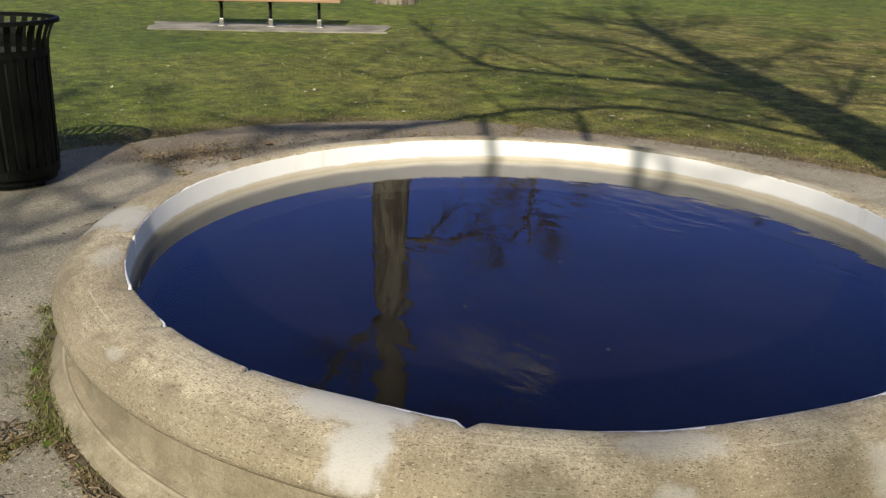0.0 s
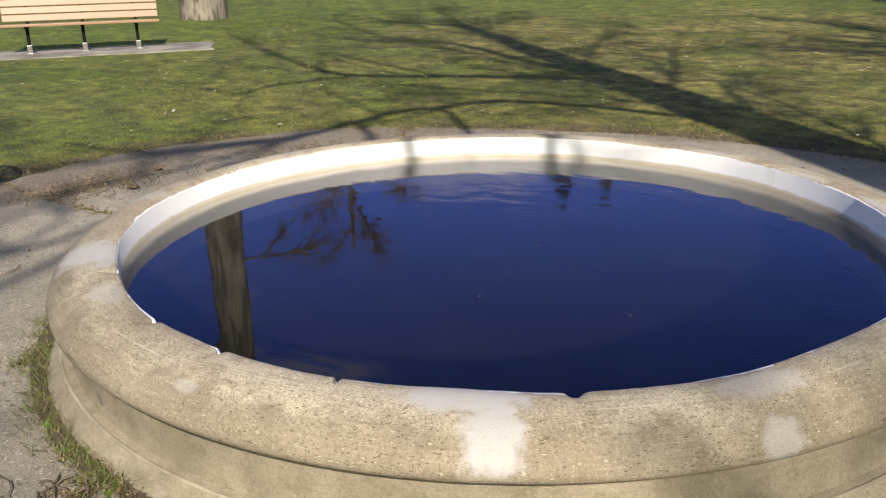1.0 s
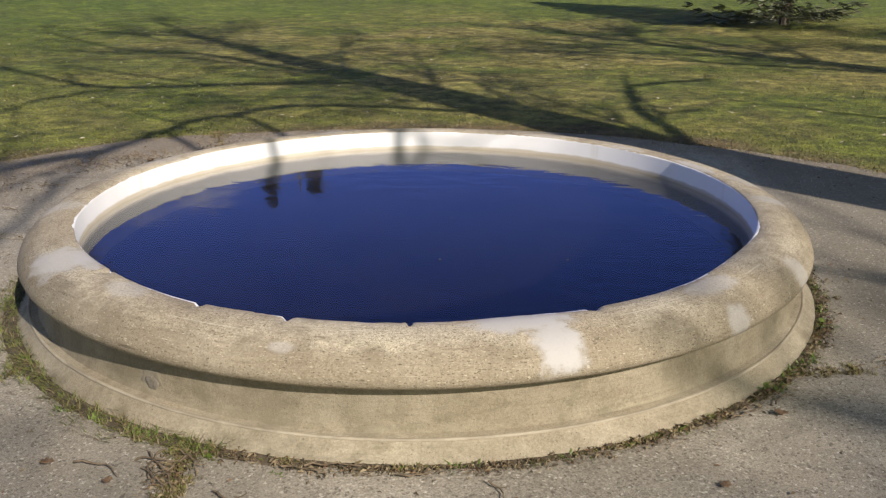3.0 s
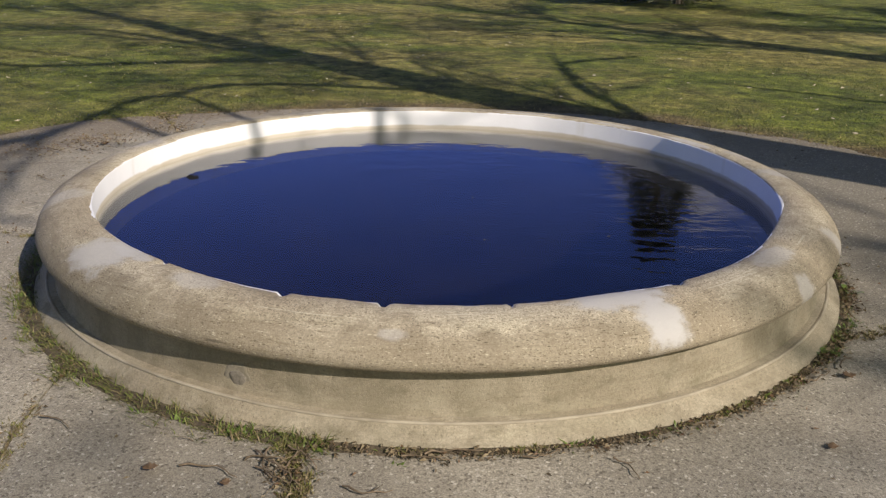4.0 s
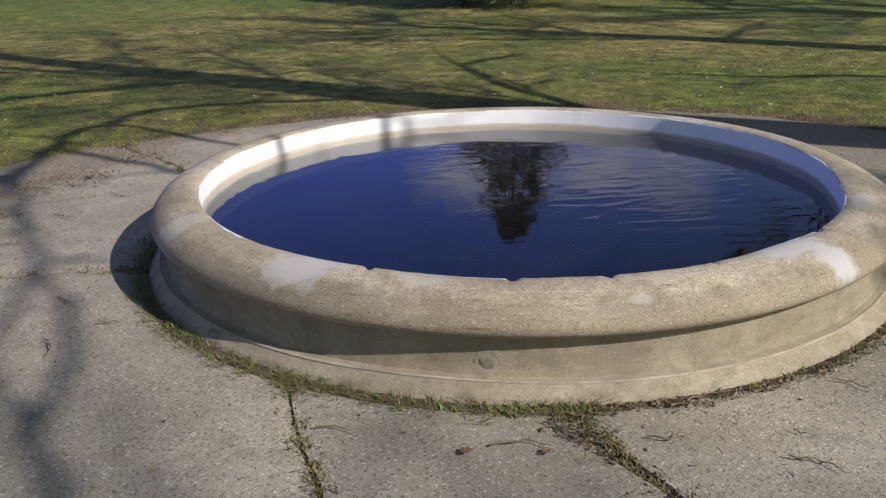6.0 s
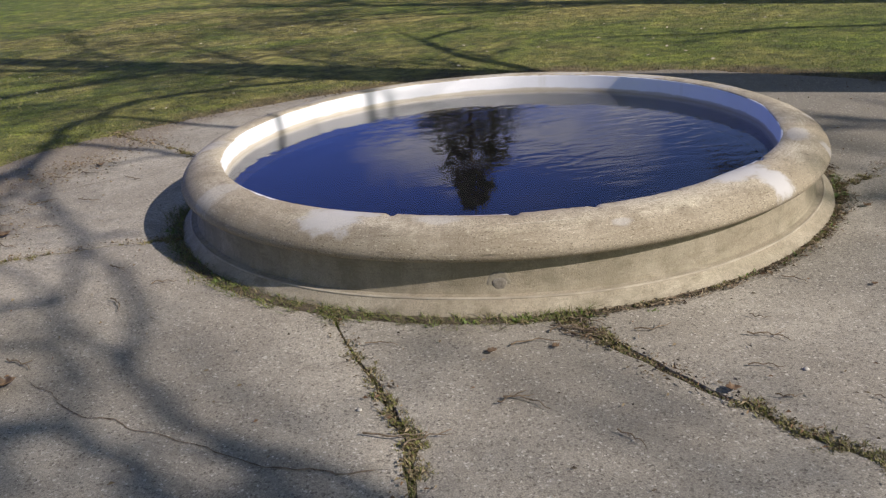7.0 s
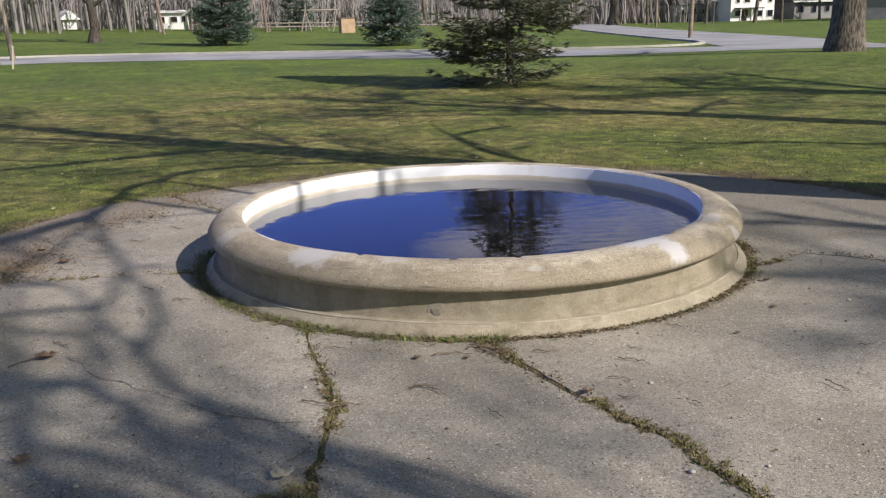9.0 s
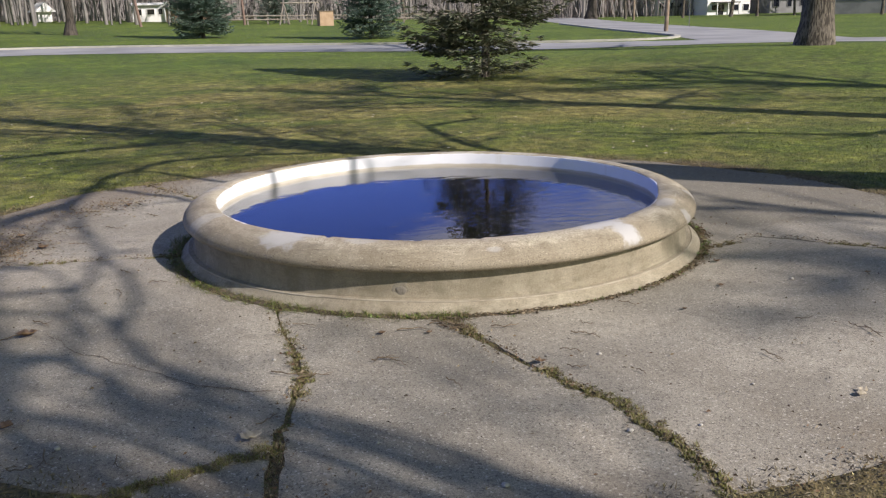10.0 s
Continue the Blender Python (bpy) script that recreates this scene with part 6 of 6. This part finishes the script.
# ---- across the road ----
def house(x, y, turn, w, d, h, wall, label, windows=3, storeys=1, roof=M_ROOF, pitch=0.45, gutter=False, verge=False, porch=False):
    rng = random.Random(int(w * 100 + x * 7))
    b = thing("house", label, "house", at(x, y, turn))
    part("wall", box(w, d, h, (0, 0, h / 2 - 0.2)), wall, b)
    bm = bmesh.new()
    e = 0.4
    p = [(-w / 2 - e, -d / 2 - e, h - 0.3), (w / 2 + e, -d / 2 - e, h - 0.3), (w / 2 + e, d / 2 + e, h - 0.3), (-w / 2 - e, d / 2 + e, h - 0.3), (-w / 2 - e, 0, h - 0.3 + (d / 2 + e) * pitch * 2), (w / 2 + e, 0, h - 0.3 + (d / 2 + e) * pitch * 2)]
    vs = [bm.verts.new(q) for q in p]
    for q in ((0, 1, 5, 4), (2, 3, 4, 5), (0, 4, 3), (1, 2, 5), (3, 2, 1, 0)):
        bm.faces.new([vs[i] for i in q])
    part("roof", bm, roof, b)
    for s in range(storeys):
        for k in range(windows):
            wx = w * ((k + 0.5) / windows - 0.5) + rng.uniform(-0.2, 0.2)
            wz = (s + 0.5) * (h / storeys) + rng.uniform(-0.05, 0.08)
            ww, wh = rng.choice((0.42, 0.5, 0.75)), rng.uniform(0.55, 0.8)
            win = part("window", box(ww + 0.12, 0.10, wh + 0.12, (wx, -d / 2 - 0.03, wz), 0.02), wall, b)
            part("pane", box(ww, 0.05, wh, (wx, -d / 2 - 0.075, wz)), M_GLASS, win)
    if gutter:
        part("gutter", box(w + 0.9, 0.14, 0.16, (0, -d / 2 - e - 0.05, h - 0.26), 0.03), M_WHITE_WALL, b, "pale gutter")
    if verge:
        for sx in (-1, 1):
            for sy in (-1, 1):
                rise = (d / 2 + e) * pitch * 2
                run = math.hypot(d / 2 + e, rise)
                part("verge_board", box(0.10, run, 0.20, (sx * (w / 2 + e + 0.04), sy * (d / 2 + e) / 2, h - 0.3 + rise / 2), 0.02, Matrix.Rotation(-sy * math.atan2(rise, d / 2 + e), 4, "X")), M_WHITE_WALL, b, "white verge board")
    if porch:
        part("porch_roof", box(w * 0.55, 1.2, 0.12, (-w * 0.15, -d / 2 - 0.6, h * 0.44), 0.03), M_ROOF, b)
        for px in (-0.40, -0.15, 0.10):
            part("porch_post", box(0.10, 0.10, h * 0.46, (w * px, -d / 2 - 1.1, h * 0.21), 0.01), M_WHITE_WALL, b)
        part("porch_door", box(0.8, 0.06, h * 0.36, (-w * 0.2, -d / 2 - 0.04, h * 0.18), 0.01), M_GLASS, b)
    return b


house(-22.5, 102, 118, 2.0, 1.5, 1.35, M_WHITE_WALL, "small white shed at the edge of the woods", 0, roof=M_WHITE_WALL)
house(-9.6, 101, 5, 6.4, 3.0, 2.1, M_WHITE_WALL, "low white house among bare trees", 5, roof=M_WHITE_WALL, pitch=0.08)
house(-6.3, 95, 62, 3.6, 3.4, 1.9, M_TAN, "brown gabled outbuilding with white verge", 0, pitch=0.26, verge=True)
house(29.8, 113, 15, 3.8, 5.0, 2.4, M_WHITE_WALL, "white house behind the spruce", 2)
house(41.0, 109, 15, 2.6, 4.0, 2.2, M_WHITE_WALL, "small white house across the road", 1)
house(46.0, 104, 5, 4.0, 5.0, 3.4, M_BROWN_WALL, "brown brick house behind bare trees", 2)
house(50.5, 97.5, 12, 4.2, 4.0, 2.3, M_WHITE_WALL, "white house with dark windows across the road", 3, porch=True)
house(55.5, 92.5, 6, 6.0, 4.0, 3.2, M_WHITE_WALL, "large white two-storey house across the road", 4, 2, porch=True)
house(63.0, 92, 0, 5.0, 5.0, 2.2, M_GREY_WALL, "grey house with a pale gutter across the road", 3, gutter=True)
house(62.0, 75, -38, 9.0, 7.0, 3.6, M_GREY_WALL, "grey house beyond the old tree", 3, gutter=True)
house(72.0, 78, -40, 9.0, 7.0, 3.6, M_WHITE_WALL, "pale house beyond the old tree", 3)


def pole(x, y, tall, r, material, label, lean=0.0, arm=False):
    p = thing("utility_pole", label, "pole", at(x, y))
    t = Tubes()
    t.add([Vector((lean * i / 6, 0, tall * i / 6 - 0.1)) for i in range(7)], [r * (1 - 0.25 * i / 6) for i in range(7)], 10)
    t.make("shaft", material, p)
    if arm:
        t = Tubes()
        t.add([Vector((lean * 0.7 - 0.1, 0, tall * 0.72)), Vector((lean * 0.7 - 1.2, 0, tall * 0.80)), Vector((lean * 0.7 - 1.9, 0, tall * 0.81))], [0.05, 0.05, 0.04], 6)
        t.make("lamp_arm", M_STEEL, p, "grey lamp bracket")
    return p


pole(-9.71, 78.15, 10.0, 0.13, M_POLE_RED, "leaning reddish wooden utility pole with a lamp bracket", -1.4, True)
pole(-0.6, 80.5, 10.0, 0.12, M_POLE_RED, "reddish wooden utility pole by the rail fence", -0.5)
pole(36.6, 75.5, 10.0, 0.12, M_POLE, "wooden utility pole by the side road", 0.0)
pole(22.41, 40.60, 9.0, 0.12, M_POLE, "plain wooden pole on the grass island", 0.25)


def road_sign():
    s = thing("road_sign", "octagonal road sign on a thin post, grey back", "road sign", at(27.6, 47.6, -28))
    part("post", box(0.06, 0.05, 2.75, (0, 0, 1.3), 0.008), M_STEEL, s)
    bm = bmesh.new()
    bmesh.ops.create_cone(bm, cap_ends=True, segments=8, radius1=0.42, radius2=0.42, depth=0.02)
    bmesh.ops.transform(bm, matrix=Matrix.Translation((0, -0.04, 2.42)) @ Matrix.Rotation(math.pi / 2, 4, "X") @ Matrix.Rotation(math.pi / 8, 4, "Z"), verts=bm.verts)
    part("plate", bm, M_SIGN, s, "octagonal grey metal plate")
    return s


road_sign()


def rail_fence():
    f = thing("rail_fence", "low grey wooden rail fence along the far lawn", "fence")
    n = 17
    for i in range(n):
        x, y = -6 + 1.9 * i, 83.0 - 0.1 * i
        part("post", box(0.14, 0.14, 1.0, (x, y, lawn_height(x, y) + 0.45), 0.015), M_FENCE, f)
        if i:
            x0, y0 = -6 + 1.9 * (i - 1), 83.0 - 0.1 * (i - 1)
            for z in (0.45, 0.8):
                t = Tubes()
                t.add([Vector((x0, y0 - 0.08, lawn_height(x0, y0) + z)), Vector((x, y - 0.08, lawn_height(x, y) + z))], [0.06, 0.06], 6)
                t.make("rail", M_FENCE, f)


rail_fence()


def swing_frame(x, y):
    s = thing("swing_frame", "weathered timber swing frame by the fence", "swing frame", at(x, y))
    t = Tubes()
    for px in (-1.5, 1.5):
        for sy in (-1, 1):
            leg = Tubes()
            leg.add([Vector((px + 0.5 * sy, sy * 0.7, -0.05)), Vector((px, 0, 2.0))], [0.07, 0.06], 6)
            leg.make("leg", M_FENCE, s)
    t.add([Vector((-1.8, 0, 2.0)), Vector((1.8, 0, 2.0))], [0.07, 0.07], 6)
    t.make("beam", M_FENCE, s)


swing_frame(4.6, 80.5)
crate = thing("timber_bin", "tan timber enclosure standing on the lawn", "enclosure", at(6.4, 74.5, 8))
part("side_wall", box(1.25, 1.1, 1.25, (0, 0, 0.6), 0.02), M_TAN, crate)
part("top_board", box(1.35, 1.2, 0.06, (0, 0, 1.26), 0.01), M_POLE, crate)
stake = thing("marker_stake", "short pale marker stake at the lawn edge", "stake", at(-10.6, 30.2))
part("stake_post", box(0.06, 0.04, 0.9, (0, 0, 0.42), 0.01, Matrix.Rotation(0.12, 4, "Y")), M_PALE_LEAF, stake)


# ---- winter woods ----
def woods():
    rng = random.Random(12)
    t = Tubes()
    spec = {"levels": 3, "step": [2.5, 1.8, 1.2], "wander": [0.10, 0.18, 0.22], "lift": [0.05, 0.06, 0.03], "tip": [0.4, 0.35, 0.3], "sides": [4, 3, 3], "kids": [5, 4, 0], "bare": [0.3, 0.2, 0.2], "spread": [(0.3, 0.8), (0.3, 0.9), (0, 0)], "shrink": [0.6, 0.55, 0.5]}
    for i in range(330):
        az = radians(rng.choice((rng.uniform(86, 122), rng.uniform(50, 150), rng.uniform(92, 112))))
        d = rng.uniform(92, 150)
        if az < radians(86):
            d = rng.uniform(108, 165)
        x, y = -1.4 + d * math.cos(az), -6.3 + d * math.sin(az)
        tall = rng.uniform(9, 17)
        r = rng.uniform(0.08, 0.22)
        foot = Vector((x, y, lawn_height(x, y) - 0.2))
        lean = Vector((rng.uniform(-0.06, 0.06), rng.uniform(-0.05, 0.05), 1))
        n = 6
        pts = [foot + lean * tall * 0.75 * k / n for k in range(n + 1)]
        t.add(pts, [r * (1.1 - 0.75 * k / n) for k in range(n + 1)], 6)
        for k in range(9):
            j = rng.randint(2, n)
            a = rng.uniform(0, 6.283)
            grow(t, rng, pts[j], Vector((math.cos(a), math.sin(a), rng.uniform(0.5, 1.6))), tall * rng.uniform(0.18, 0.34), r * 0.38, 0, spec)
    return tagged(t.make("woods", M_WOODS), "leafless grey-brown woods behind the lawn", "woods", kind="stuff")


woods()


def street_trees():
    """Bare street trees before the houses."""
    rng = random.Random(8)
    spots = [(40.5, 86.0, 0.16), (44.5, 80.5, 0.14), (49.5, 79.5, 0.2), (51.0, 77.0, 0.15), (55.0, 76.5, 0.13), (33.0, 92.0, 0.16), (25.5, 95.0, 0.18), (60.0, 74.0, 0.16), (18.0, 98.0, 0.2), (57.0, 66.0, 0.14)]
    for i, (x, y, r) in enumerate(spots):
        bare_tree(x, y, [(0, 0, 0), (rng.uniform(-0.3, 0.3), 0, 3.0), (rng.uniform(-0.5, 0.5), 0, 7.0), (rng.uniform(-0.6, 0.6), 0, 10.0)], [r, r * 0.85, r * 0.6, 0.03], auto_limbs(7, 80 + i, 0.3, 0.98, 4.0, r * 0.4), 90 + i, "bare street tree before the houses", M_BARK, THIN, flare=1.2)


street_trees()


def brushwood():
    """The undergrowth at the foot of the woods."""
    rng = random.Random(21)
    t = Tubes()
    for i in range(17000):
        az = radians(rng.uniform(60, 140))
        d = rng.uniform(112, 150)
        x, y = -1.4 + d * math.cos(az), -6.3 + d * math.sin(az)
        z = lawn_height(x, y)
        L = rng.uniform(1.5, 7.0) if rng.random() < 0.78 else rng.uniform(6.0, 12.0)
        t.add([Vector((x, y, z)), Vector((x + rng.uniform(-0.9, 0.9), y, z + L * 0.6)), Vector((x + rng.uniform(-1.6, 1.6), y, z + L))], [0.07, 0.05, 0.02], 3)
    return tagged(t.make("undergrowth", M_BRUSH), "grey-brown leafless undergrowth at the edge of the woods", "undergrowth", kind="stuff")


brushwood()
